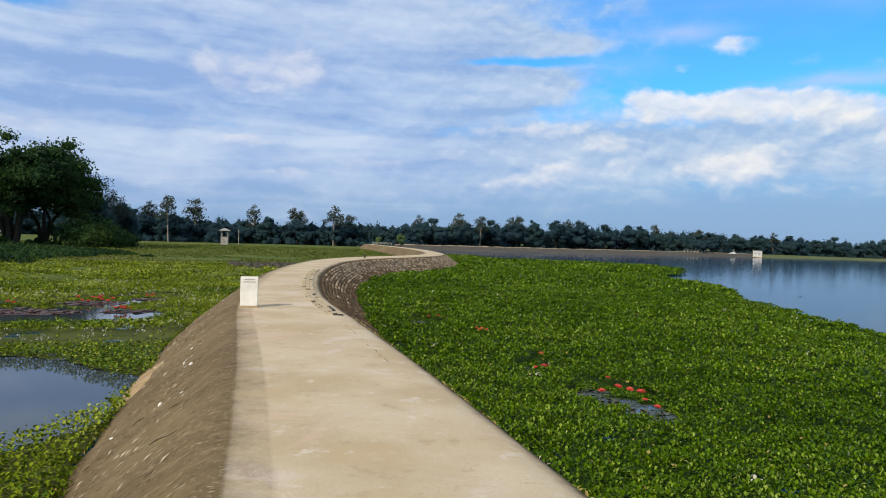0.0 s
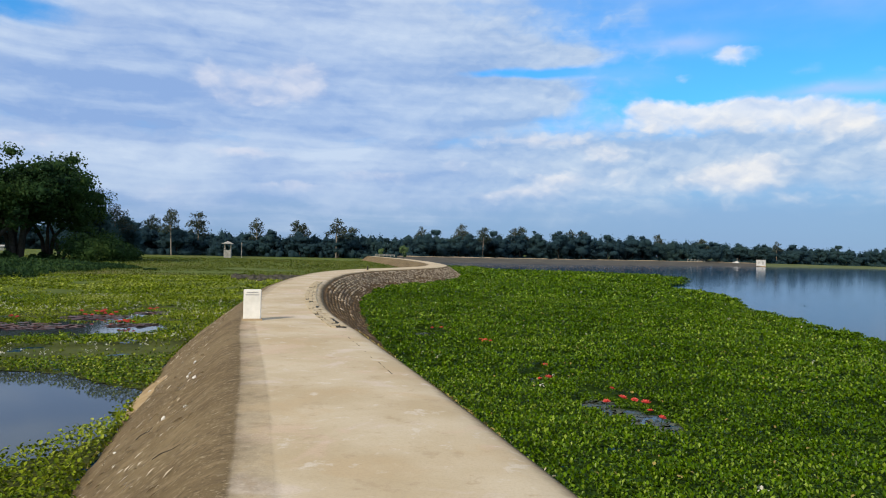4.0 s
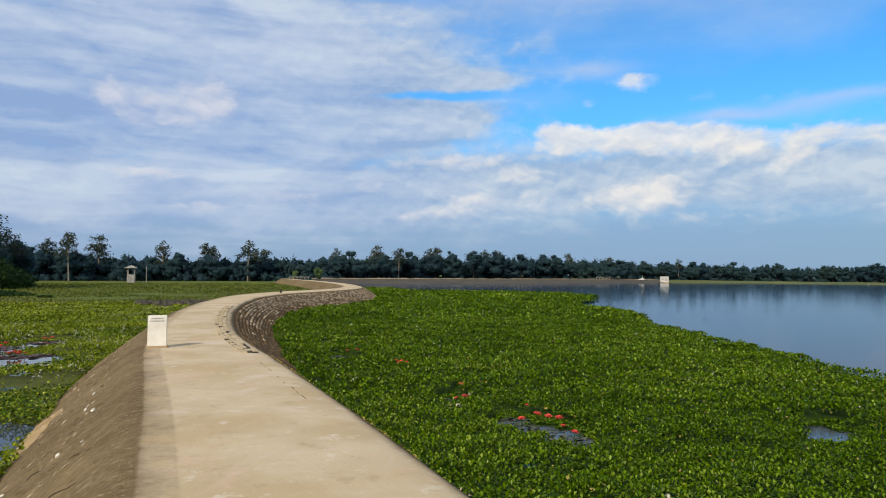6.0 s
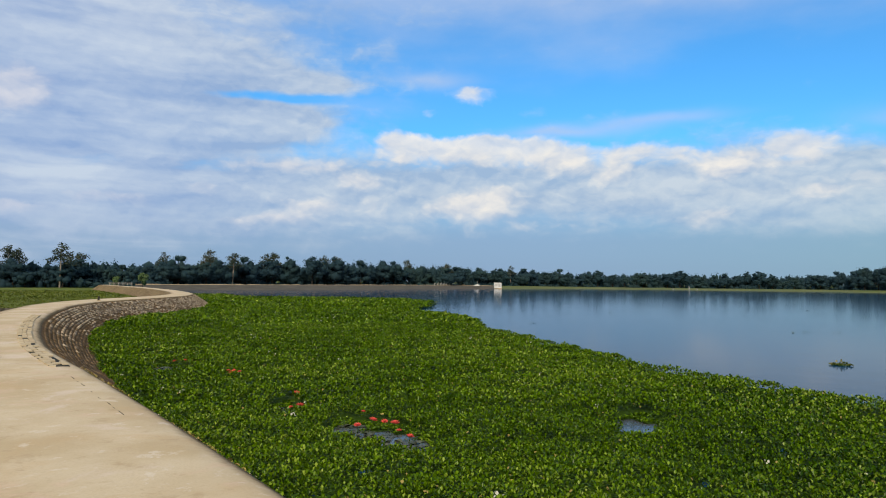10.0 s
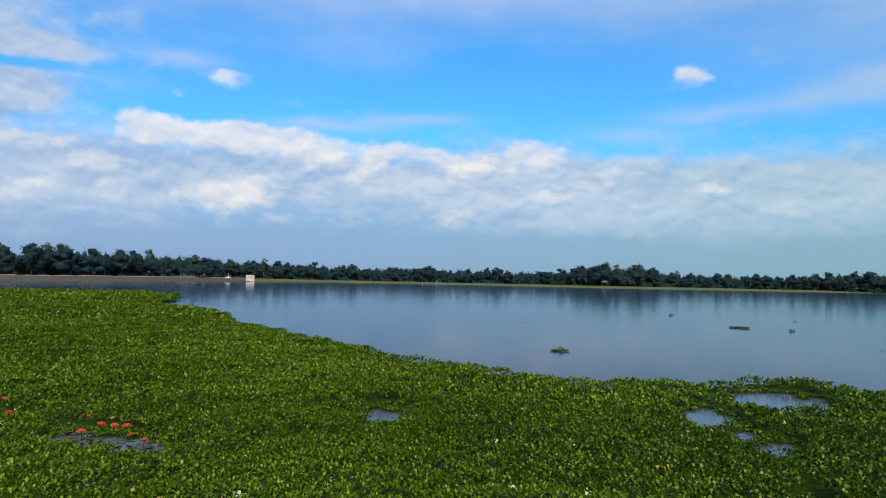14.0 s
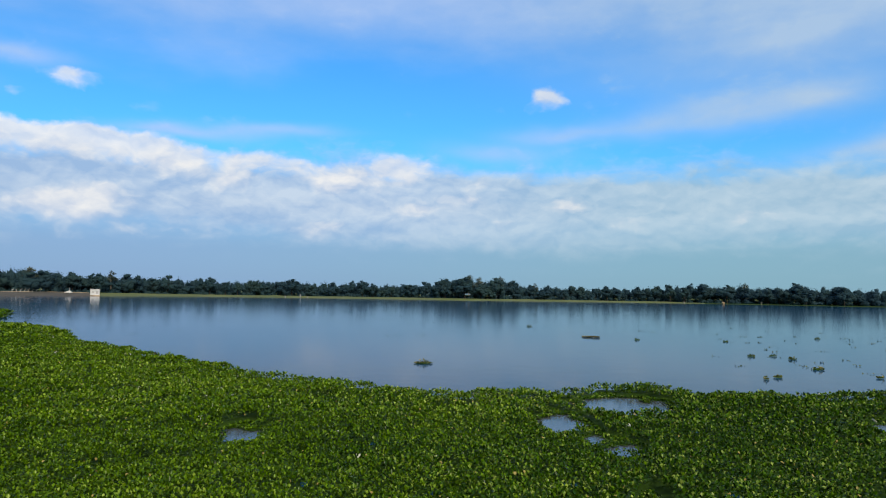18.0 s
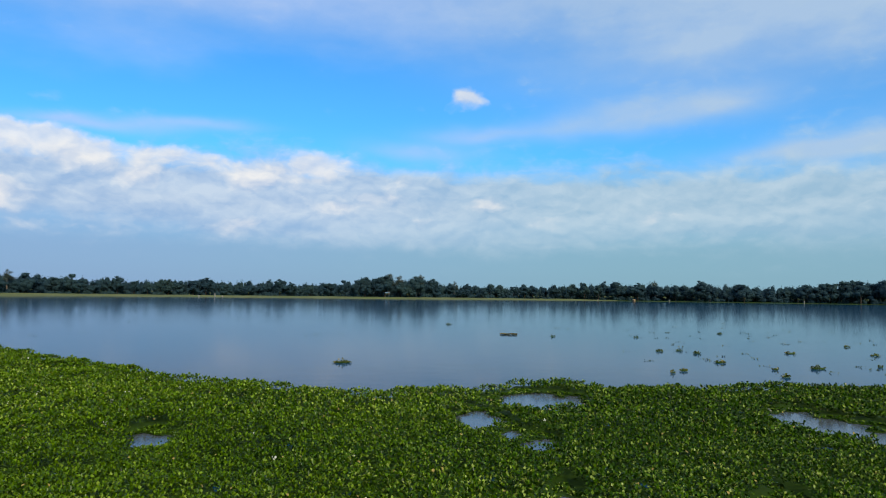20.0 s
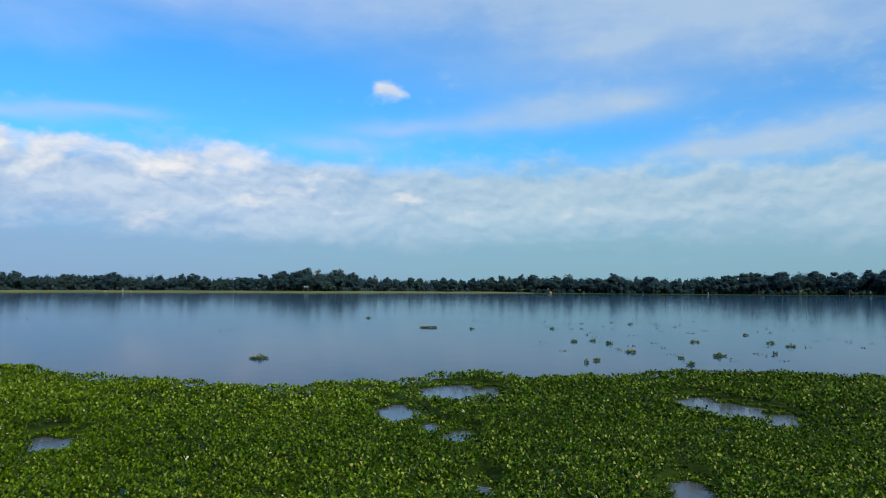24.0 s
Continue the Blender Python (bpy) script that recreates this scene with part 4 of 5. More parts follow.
def make_tree(kind, seed, height, count=800, label="", group="trees along the far shore", width=1.0, leaf=1.0, mat=None):
    """A tapered trunk with limbs and a crown of many leaf sprays in lobes."""
    rng = np.random.default_rng(seed)
    root = new("tree")
    bm = bmesh.new()
    tall = kind == "tall"
    bole = height * (rng.uniform(0.32, 0.50) if tall else 0.16)
    lean = rng.uniform(-0.05, 0.05, 2) * height
    r0 = height * (0.015 if tall else 0.022)
    top = Vector((lean[0], lean[1], height * (0.90 if tall else 0.72)))
    mid = Vector((lean[0] * 0.4, lean[1] * 0.4, bole))
    tube(bm, [(0, 0, -0.6), (0, 0, 0.3), mid, top], [r0 * 1.5, r0, r0 * 0.75, r0 * 0.2])
    lobes = []
    for i in range(8 if tall else 11):
        f = (i + rng.uniform(0.2, 0.8)) / 8 if tall else rng.uniform(0.1, 1.0)
        start = mid.lerp(top, f * 0.8)
        a = i * 2.4 + rng.uniform(-0.4, 0.4)
        reach = height * width * (rng.uniform(0.05, 0.15) * (1.2 - 0.5 * f) if tall else rng.uniform(0.12, 0.28) * (1.15 - 0.6 * f))
        rise = height * (rng.uniform(0.03, 0.10) if tall else rng.uniform(0.04, 0.2))
        end = start + Vector((math.cos(a) * reach, math.sin(a) * reach, rise))
        end.z = min(end.z, height * 0.88)
        tube(bm, [start, start.lerp(end, 0.5) + Vector((0, 0, reach * 0.12)), end], [r0 * 0.45, r0 * 0.28, r0 * 0.08], 5)
        r = height * (rng.uniform(0.065, 0.115) if tall else rng.uniform(0.15, 0.23))
        lobes.append((tuple(end), (r * 1.25 * width, r * 1.25 * width, r * (0.95 if tall else 1.15))))
    r = height * (0.07 if tall else 0.21)
    lobes.append(((top.x, top.y, height - r * (1.1 if tall else 0.85)), (r * width, r * width, r * (1.1 if tall else 0.8))))
    part("trunk", bm, PALE_BARK if tall else BARK, root, smooth=True)
    if tall:
        v, q = spray(lobes, count, height * leaf * 0.030, rng, (0.35, 1.1), 0.6)
    else:
        v, q = dense_crown(broken(lobes, 4, rng), count, height * leaf * 0.05, rng, 0.7, (4, 6), shell=(0.6, 1.12), ruffle=1.2)
    bulk("crown", v, q, mat or (DRY_LEAF if tall else HAZED_LEAF), root)
    return tagged(root, label or ("tall thin tree with a pale trunk and an airy crown" if tall else "broadleaf tree with a wide crown, leaves coloured blue for haze"), "tree", group=group)


TREE_AZ = np.array([-40, -28.5, -26, -22, -17, -12, -8, -4, 0, 6, 12, 18, 24, 28, 33, 43, 49, 51, 56, 58, 66, 72, 78, 82, 87, 91, 97, 120, 180], dtype=float)
TREE_H = np.array([13.0, 13.0, 11, 9, 8.6, 8.4, 8.6, 9.0, 10.3, 11.3, 11.6, 11.5, 11.0, 10.0, 9.5, 9.6, 9.4, 12.5, 12.5, 9.2, 9.8, 11, 11.5, 9.8, 11.5, 14, 14, 10, 10])
TREE_D = np.array([330, 325, 215, 207, 210, 215, 215, 218, 234, 258, 276, 308, 350, 375, 395, 405, 400, 385, 385, 420, 432, 412, 410, 410, 414, 414, 430, 440, 440], dtype=float)


def far_trees():
    rng = np.random.default_rng(21)
    kinds = {"round": [(make_tree("round", 30 + i, 10.0, 1750, leaf=0.56), 10.0) for i in range(7)], "tall": [(make_tree("tall", 50 + i, 12.0, 950), 12.0) for i in range(7)]}
    fresh = {id(t) for ks in kinds.values() for t, _ in ks}

    def plant(kind, a, d, h, wide=1.0):
        tree, h0 = kinds[kind][rng.integers(len(kinds[kind]))]
        for other, _ in kinds[kind]:
            if id(other) in fresh:
                tree = other
        x, y, _ = polar(a, d, 0)
        s = h / h0
        m = pose(x, y, -1.0, 0, 0, rng.uniform(0, 360)) @ Matrix.Diagonal((s * wide, s * wide, s, 1))
        if id(tree) in fresh:
            fresh.discard(id(tree))
            tree.matrix_basis = m
        else:
            copy_thing(tree, Matrix()).matrix_basis = m

    # the single tall ones that stand over the wood: azimuth and elevation of the tip
    for a, el in ((-23.2, 2.35), (-21.6, 2.9), (-19.7, 2.75), (-15.2, 2.4), (-12.2, 2.3), (-11.5, 2.1), (-9.0, 2.6), (-7.9, 1.9), (-2.0, 2.05), (0.8, 2.0), (1.4, 2.4), (3.0, 2.15), (5.6, 2.1), (6.1, 2.25), (10.3, 2.05),
                  (10.9, 2.0), (17.0, 1.8), (20.2, 1.5), (25.4, 1.35), (53.0, 1.6), (54.0, 1.45), (55.5, 1.55), (58.4, 1.0), (74.4, 1.2), (78.0, 1.2)):
        d = np.interp(a, TREE_AZ, TREE_D) + (-4 if a < 12 and int(a * 10) % 3 == 0 else 6)
        plant("tall", a, d, 2.7 + d * math.tan(radians(el)), rng.uniform(1.0, 1.35))
    az = -36.0
    while az < 100:
        a = az + rng.uniform(-0.35, 0.35)
        d = np.interp(a, TREE_AZ, TREE_D) + rng.uniform(-3, 5)
        plant("round", a, d, np.interp(a, TREE_AZ, TREE_H) * rng.uniform(0.68, 1.08), rng.uniform(1.0, 1.5))
        az += 1.0 if az < 24 else 0.85
    # the rest of the wood, and the undergrowth between the trunks
    lobes = []
    for a in np.arange(-40, 104, 0.22):
        d = np.interp(a, TREE_AZ, TREE_D) + rng.uniform(5, 24)
        h = np.interp(a, TREE_AZ, TREE_H) * rng.uniform(0.70, 0.98)
        x, y, _ = polar(a, d, 0)
        lobes.append(((x, y, -1.0 + h * 0.5), (h * 0.34, h * 0.34, h * 0.5)))
        x, y, _ = polar(a + 0.1, np.interp(a, TREE_AZ, TREE_D) + rng.uniform(-2, 8), 0)
        lobes.append(((x, y, -0.3), (2.4, 2.4, rng.uniform(1.3, 3.0))))
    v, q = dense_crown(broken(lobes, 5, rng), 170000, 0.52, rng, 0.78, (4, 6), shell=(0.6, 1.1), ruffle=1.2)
    tagged(bulk("far_thicket", v, q, HAZED_LEAF), "thicket of bushes and saplings behind the shore, coloured blue for haze", "trees", kind="stuff")


far_trees()


def grove_tree(seed, height, spread_by, forks, count):
    """A big spreading tree: stems that fork low, limbs that rise outwards, and flat-topped clouds of leaves at their ends."""
    rng = np.random.default_rng(seed)
    root = new("tree")
    bm = bmesh.new()
    lobes = []
    r0 = height * 0.024
    for i in range(forks):
        a = 2 * math.pi * (i + rng.uniform(-0.2, 0.2)) / forks
        out = Vector((math.cos(a), math.sin(a), 0))
        foot = out * r0 * (1.2 if forks > 1 else 0)
        knee = foot + out * height * 0.03 + Vector((0, 0, height * rng.uniform(0.16, 0.24)))
        elbow = knee + out * height * spread_by * 0.16 + Vector((0, 0, height * rng.uniform(0.16, 0.22)))
        tube(bm, [foot - Vector((0, 0, 0.6)), foot + Vector((0, 0, 0.4)), knee, elbow], [r0 * 1.35, r0, r0 * 0.8, r0 * 0.55], 8)
        for j in range(7):
            b = a + (j - 3) * 0.45 + rng.uniform(-0.25, 0.25)
            way = Vector((math.cos(b), math.sin(b), 0))
            reach = height * spread_by * rng.uniform(0.05, 0.34)
            end = elbow + way * reach + Vector((0, 0, height * (rng.uniform(0.10, 0.42) - 0.26 * reach / height / spread_by)))
            tube(bm, [elbow, elbow.lerp(end, 0.5) + Vector((0, 0, reach * 0.1)), end], [r0 * 0.5, r0 * 0.3, r0 * 0.1], 6)
            r = height * rng.uniform(0.10, 0.16)
            lobes.append((tuple(end), (r * 1.35, r * 1.35, r * 0.72)))
            for _ in range(3):
                c = end + Vector(rng.normal(size=3)) * r * 0.65
                lobes.append(((c.x, c.y, min(c.z, height * 0.93)), (r * 0.75, r * 0.75, r * 0.5)))
    part("trunk", bm, BARK, root, smooth=True)
    v, q = dense_crown(lobes, count, height * 0.020, rng, 0.45, shell=(0.4, 1.1), ruffle=0.8)
    bulk("crown", v, q, GROVE_LEAF, root)
    return tagged(root, "large dark spreading tree with forked trunks over the marsh", "tree", group="large trees by the marsh")


def near_grove():
    """The big trees that stand over the marsh, with bushes at their feet."""
    for seed, az, d, h, wide, forks, n in ((71, -36.6, 136, 18.5, 1.0, 2, 10000), (72, -33.6, 134, 19.2, 1.0, 3, 17000), (78, -31.7, 136, 20.6, 0.95, 4, 21000), (79, -29.9, 141, 16.4, 0.85, 3, 13000), (73, -29.0, 138, 13.0, 0.6, 2, 8000), (74, -32.0, 142, 18.6, 0.9, 2, 12000)):
        tree = grove_tree(seed, h, wide, forks, n)
        x, y, _ = polar(az, d, 0)
        tree.matrix_basis = pose(x, y, -1.2, 0, 0, seed * 40)
    for seed, az, d, h, kind in ((75, -25.5, 146, 10.6, "tall"), (76, -24.6, 150, 9.2, "round"), (77, -26.4, 142, 9.8, "round")):
        tree = make_tree(kind, seed, h, 2600, group="large trees by the marsh", width=1.5 if kind == "tall" else 1.0, leaf=0.7)
        x, y, _ = polar(az, d, 0)
        tree.matrix_basis = pose(x, y, -1.2, 0, 0, seed * 40)
    rng = np.random.default_rng(8)
    # a belt of dark reeds and scrub in front of the grove
    az, d = rng.uniform(-41, -22.6, 20000), rng.uniform(0, 1, 20000)
    d = 90 - 26 * np.clip((-26 - az) / 6, 0, 1) + 4 * wobble(az, az * 0.3, 1.7) + 54 * d * np.clip((-22.8 - az) / 8, 0.03, 1)
    ok = wobble(np.sin(np.radians(az)) * d, d, 0.35, 2) > -0.45
    low = polar(az[ok], d[ok], -1.25 + rng.uniform(0.0, 0.8, ok.sum()) ** 1.3 * np.clip((-22.5 - az[ok]) / 9, 0.1, 1.0))
    v, t = leaves(low, 0.42 * rng.uniform(0.5, 1.3, ok.sum()), rng, 1.4, 0.6, simple=True)
    tagged(bulk("reed_belt", v, t, GROVE_LEAF), "low dark reeds and scrub in the wet field", "reeds", kind="stuff")
    for i in range(17):
        az = -36.5 + i * 0.72 + rng.uniform(-0.3, 0.3)
        d, h = rng.uniform(126, 142), (rng.uniform(3.2, 6.0) if az > -29.4 else rng.uniform(0.7, 1.5))
        lobes = [((rng.uniform(-1, 1), rng.uniform(-1, 1), h * 0.45), (h * 0.6, h * 0.6, h * 0.55)), ((h * 0.5, 0.2, h * 0.3), (h * 0.45, h * 0.45, h * 0.4))]
        v, q = dense_crown(lobes, 1300, 0.30, rng, 0.5, shell=(0.5, 1.1), ruffle=0.8)
        x, y, _ = polar(az, d, 0)
        bush = tagged(bulk("bush", v, q, GROVE_LEAF), "dark green bush under the large trees", "bush", "bushes under the trees")
        bush.matrix_basis = pose(x, y, -1.25)


near_grove()


def marker_stone():
    root = new("marker_stone")
    bm = bmesh.new()
    box(bm, 0, 0, 0.35, 0.40, 0.17, 0.74, 0.014)
    slab = part("slab", bm, WHITEWASH, root)
    bm = bmesh.new()
    box(bm, 0, 0, 0.02, 0.46, 0.23, 0.06, 0.012)
    part("footing", bm, SHOULDER, root, "worn grey concrete footing")
    # faded lines of writing near the top, past reading
    for z, w in ((0.655, 0.26), (0.60, 0.30)):
        bm = bmesh.new()
        box(bm, 0, -0.0865, z, w, 0.004, 0.022)
        part("faded_line", bm, GREY_MARK, slab, "faded grey line of writing")
    root.matrix_basis = pose(-4.48, 16.33, 0.0, 0, 0, 14)
    tagged(root, "whitewashed concrete marker stone standing at the path's edge", "marker stone")


marker_stone()


def stub_post():
    """A short dark stub left standing by the lake-side edge of the walkway."""
    root = new("stub_post")
    bm = bmesh.new()
    tube(bm, [(0, 0, -0.1), (0, 0, 0.05), (0.01, 0, 0.24), (0.015, 0.01, 0.34)], [0.085, 0.08, 0.07, 0.075], 9)
    part("shaft", bm, BARK, root, smooth=True)
    bm = bmesh.new()
    box(bm, 0, 0, 0.01, 0.26, 0.24, 0.05, 0.015)
    part("footing", bm, SHOULDER, root, "worn concrete footing")
    root.matrix_basis = pose(-6.55, 58.4, 0.0)
    tagged(root, "short dark stub of a post at the walkway's edge", "post")


stub_post()


# ---- lilies ----
def water_lily():
    root = new("water_lily")
    bm = bmesh.new()
    tube(bm, [(0, 0, -0.12), (0.01, 0, -0.05), (0, 0, 0.0)], [0.008, 0.008, 0.008], 5)
    part("stem", bm, BED, root)
    for ring_no, (count, tilt, length) in enumerate(((8, 0.35, 0.085), (7, 0.8, 0.075), (5, 1.2, 0.06))):
        for i in range(count):
            a = 2 * math.pi * (i + ring_no * 0.5) / count
            way, side = Vector((math.cos(a), math.sin(a), 0)), Vector((-math.sin(a), math.cos(a), 0))
            up = Vector((0, 0, 1))
            bm = bmesh.new()
            tip = way * math.cos(tilt) + up * math.sin(tilt)
            pts = [way * 0.008, way * 0.008 + tip * length * 0.55 + side * length * 0.24 + up * 0.006, way * 0.008 + tip * length, way * 0.008 + tip * length * 0.55 - side * length * 0.24 + up * 0.006,
                   way * 0.008 + tip * length * 0.5 - up * 0.008]
            v = [bm.verts.new(p) for p in pts]
            for f in ((0, 1, 4), (1, 2, 4), (2, 3, 4), (3, 0, 4)):
                bm.faces.new([v[n] for n in f])
            part("petal", bm, PETAL, root)
    bm = bmesh.new()
    tube(bm, [(0, 0, 0.0), (0, 0, 0.02), (0, 0, 0.034)], [0.010, 0.014, 0.006], 7)
    part("stamens", bm, STRAW, root, "yellow stamens")
    return tagged(root, "open pink-red water lily flower floating among the leaves", "water lily", group="pink-red water lilies")


def lilies():
    rng = np.random.default_rng(31)
    first = water_lily()
    spots = [(-0.45, 25.9), (-0.1, 26.1), (1.18, 22.7), (1.36, 22.9), (1.5, 22.6), (1.28, 22.4), (2.6, 18.0), (2.42, 16.1), (2.2, 16.0), (3.15, 13.55), (3.62, 15.05), (3.58, 14.0), (3.76, 13.8), (3.92, 13.6),
             (3.85, 12.35), (3.8, 12.9)]
    marsh = [(az, d) for az, d in zip(rng.uniform(-36, -31.4, 11), rng.uniform(29.2, 32.5, 11))] + [(az, d) for az, d in zip(rng.uniform(-27.6, -25.2, 13), rng.uniform(32.0, 34.6, 13))]
    marsh += [(az, d) for az, d in zip(rng.uniform(-25, -23.4, 6), rng.uniform(28.6, 30, 6))] + [(-22.6, 34.6), (-22.4, 35.2), (-22.9, 35.0)]
    spots = [(x, y, -1.15, 0.95) for x, y in spots] + [(*polar(a, d, 0)[:2], -1.27, 1.05) for a, d in marsh]
    for i, (x, y, z, size) in enumerate(spots):
        m = pose(x, y, z + rng.uniform(-0.01, 0.03), rng.uniform(-14, 14), rng.uniform(-14, 14), rng.uniform(0, 360)) @ Matrix.Scale(size * rng.uniform(0.8, 1.35), 4)
        if i == 0:
            first.matrix_basis = m
        else:
            copy_thing(first, Matrix()).matrix_basis = m


def pads(name, spots, count, mat, seed, label, z0=WATER_Z, grow=1.0):
    """Round notched leaves that lie on the water, some curled."""
    rng = np.random.default_rng(seed)
    co, tri = [], []
    steps = np.radians(np.linspace(12, 348, 10))
    base = 0
    for _ in range(count):
        cx, cy, ra, rb, turn = spots[rng.integers(len(spots))]
        r, a = math.sqrt(rng.uniform()), rng.uniform(0, 2 * math.pi)
        u, v = ra * r * math.cos(a), rb * r * math.sin(a)
        c, s = math.cos(radians(turn)), math.sin(radians(turn))
        x, y = cx + u * c - v * s, cy + u * s + v * c
        size, spin = grow * rng.uniform(0.045, 0.115), rng.uniform(0, 2 * math.pi)
        lift = rng.uniform(0, 0.05) * (rng.uniform() < 0.4)
        z = z0 + 0.006 + rng.uniform(0, 0.012)
        co.append((x, y, z))
        for t in steps:
            co.append((x + size * math.cos(t + spin), y + size * math.sin(t + spin), z + lift * abs(math.sin(t)) + 0.004))
        for i in range(9):
            tri.append((base, base + 1 + i, base + 2 + i))
        base += 11
    tagged(bulk(name, np.array(co), np.array(tri), mat), label, "lily pads", kind="stuff")


pads("lily_pads", LILY_BEDS, 230, PAD, 41, "grey-green lily pads lying on open water in the mat")
pads("lily_pads", [spot(-33.5, 30.5, 2.6, 1.3), spot(-26.5, 33.0, 1.3, 1.0), spot(-24.2, 29.4, 0.9, 0.6), spot(-22.8, 34.5, 0.7, 0.5), spot(-30.0, 29.4, 1.4, 0.6)], 900, MAROON_PAD, 42,
     "dark maroon lily pads crowding a marsh pool", grow=1.5)
lilies()


# ---- flowers and dead leaves strewn in the floating plants ----
def specks():
    rng = np.random.default_rng(51)
    for name, mat, density, keep, box4, z, size, label in (
            ("hyacinth_flowers", WHITE_PETAL, 0.09, ring(5, 60, on_mat), (-8, 36, -6, 60), -1.19, 0.055, "pale lilac hyacinth blossoms strewn over the mat"),
            ("dead_leaves", STRAW, 1.6, ring(5, 40, on_mat), (-8, 30, -6, 40), -1.20, 0.06, "withered yellow-brown leaves among the hyacinth"),
            ("marsh_flowers", WHITE_PETAL, 2.8, lambda x, y: (np.hypot(x, y) < 45) & in_view(x, y, -40, -8) & on_marsh(x, y) & ((wobble(x, y, 0.5, 3) > 0.25) | (np.abs(np.hypot(x, y) - 37 + 2 * wobble(x, y, 0.3)) < 3.0)), (-40, -4, 5, 45), -1.18, 0.045, "small white blossoms in the marsh plants")):
        x, y = strew(rng, *box4, density, keep)
        n = 5 if "flower" in name else 1
        x, y = np.repeat(x, n) + rng.normal(size=len(x) * n) * 0.03 * (n > 1), np.repeat(y, n) + rng.normal(size=len(y) * n) * 0.03 * (n > 1)
        co, tri = leaves(np.stack([x, y, z + rng.uniform(-0.02, 0.06, len(x))], -1), size * rng.uniform(0.6, 1.2, len(x)), rng, 1.3)
        tagged(bulk(name, co, tri, mat), label, "blossoms" if n > 1 else "leaves", kind="stuff")


specks()


# ---- clumps adrift on the lake ----
def drifting():
    rng = np.random.default_rng(61)
    clumps = [(23.9, 20.5, 0.62, 130), (39.8, 8.9, 0.34, 60), (35.0, 6.8, 0.42, 80), (30.2, 7.3, 0.25, 40), (29.2, 7.5, 0.18, 26), (34.9, 2.7, 0.55, 90), (30.5, 3.5, 0.30, 44), (33.2, 4.2, 0.24, 30), (43.4, 4.7, 0.5, 60),
              (51.6, 2.3, 0.34, 40), (44.8, 0.7, 0.42, 44), (42.7, -0.3, 0.5, 50), (40.0, 11.0, 0.36, 46), (41.2, 10.2, 0.3, 32), (59.8, 37.4, 0.5, 50), (48.5, 21.2, 0.3, 26), (52.0, 16.0, 0.3, 26), (37.5, 0.4, 0.2, 22), (62, 12, 0.4, 36)]
    for x, y, r, n in clumps:
        r, n = r * 0.52, int(n * 0.6)
        a, q = rng.uniform(0, 2 * np.pi, n), np.sqrt(rng.uniform(0, 1, n))
        co = np.stack([r * q * np.cos(a) * 1.25, r * q * np.sin(a) * 0.8, 0.03 + 0.2 * rng.uniform(0, 1, n) * (1.1 - q)], -1)
        v, t = leaves(co, 0.085 * rng.uniform(0.7, 1.3, n), rng, 1.5)
        root = new("floating_clump")
        tagged(bulk("leaves", v, t, DRIFT, root), kind="stuff")
        bm = bmesh.new()
        bmesh.ops.create_circle(bm, cap_ends=True, segments=14, radius=1.0, matrix=Matrix.Translation((0, 0, 0.012)) @ Matrix.Diagonal((r * 1.1, r * 0.7, 1, 1)))
        bmesh.ops.extrude_face_region(bm, geom=bm.faces[:])
        for vert in bm.verts[14:]:
            vert.co = Vector((vert.co.x * 0.6, vert.co.y * 0.6, vert.co.z + 0.05))
        part("root_mass", bm, BED, root, "dark tangled roots and stems")
        clump = tagged(root, "small green hyacinth clump adrift on the lake", "water plants", group="clumps adrift on the lake")
        clump.matrix_basis = pose(x, y, WATER_Z, 0, 0, -55)
    raft = np.stack([rng.uniform(-0.65, 0.65, 160), rng.uniform(-0.2, 0.2, 160), rng.uniform(0.0, 0.10, 160)], -1)
    v, t = leaves(raft, 0.16 * rng.uniform(0.7, 1.3, 160), rng, 0.4, 0.4)
    tagged(bulk("reed_raft", v, t, STRAW), "flat straw-coloured raft of dead reeds on the lake", "reeds").matrix_basis = pose(48.2, 24.7, WATER_Z, 0, 0, -63)
    az, d = rng.uniform(26, 100, 90), rng.uniform(36, 120, 90)
    extra = rng.uniform(0, 1, 90) < 0.6
    az, d = np.where(extra, rng.uniform(72, 98, 90), az), np.where(extra, rng.uniform(32, 75, 90), d)
    spots = np.repeat(polar(az, d, WATER_Z + 0.02), 5, axis=0) + rng.normal(size=(450, 3)) * [0.14, 0.14, 0.02]
    ok = ~inside(spots[:, 0], spots[:, 1], EDGE)
    v, t = leaves(spots[ok], 0.10 * rng.uniform(0.6, 1.2, ok.sum()), rng, 0.9)
    tagged(bulk("drifting_leaves", v, t, DRIFT), "single leaves and tiny plants adrift on the lake", "water plants", kind="stuff")


drifting()


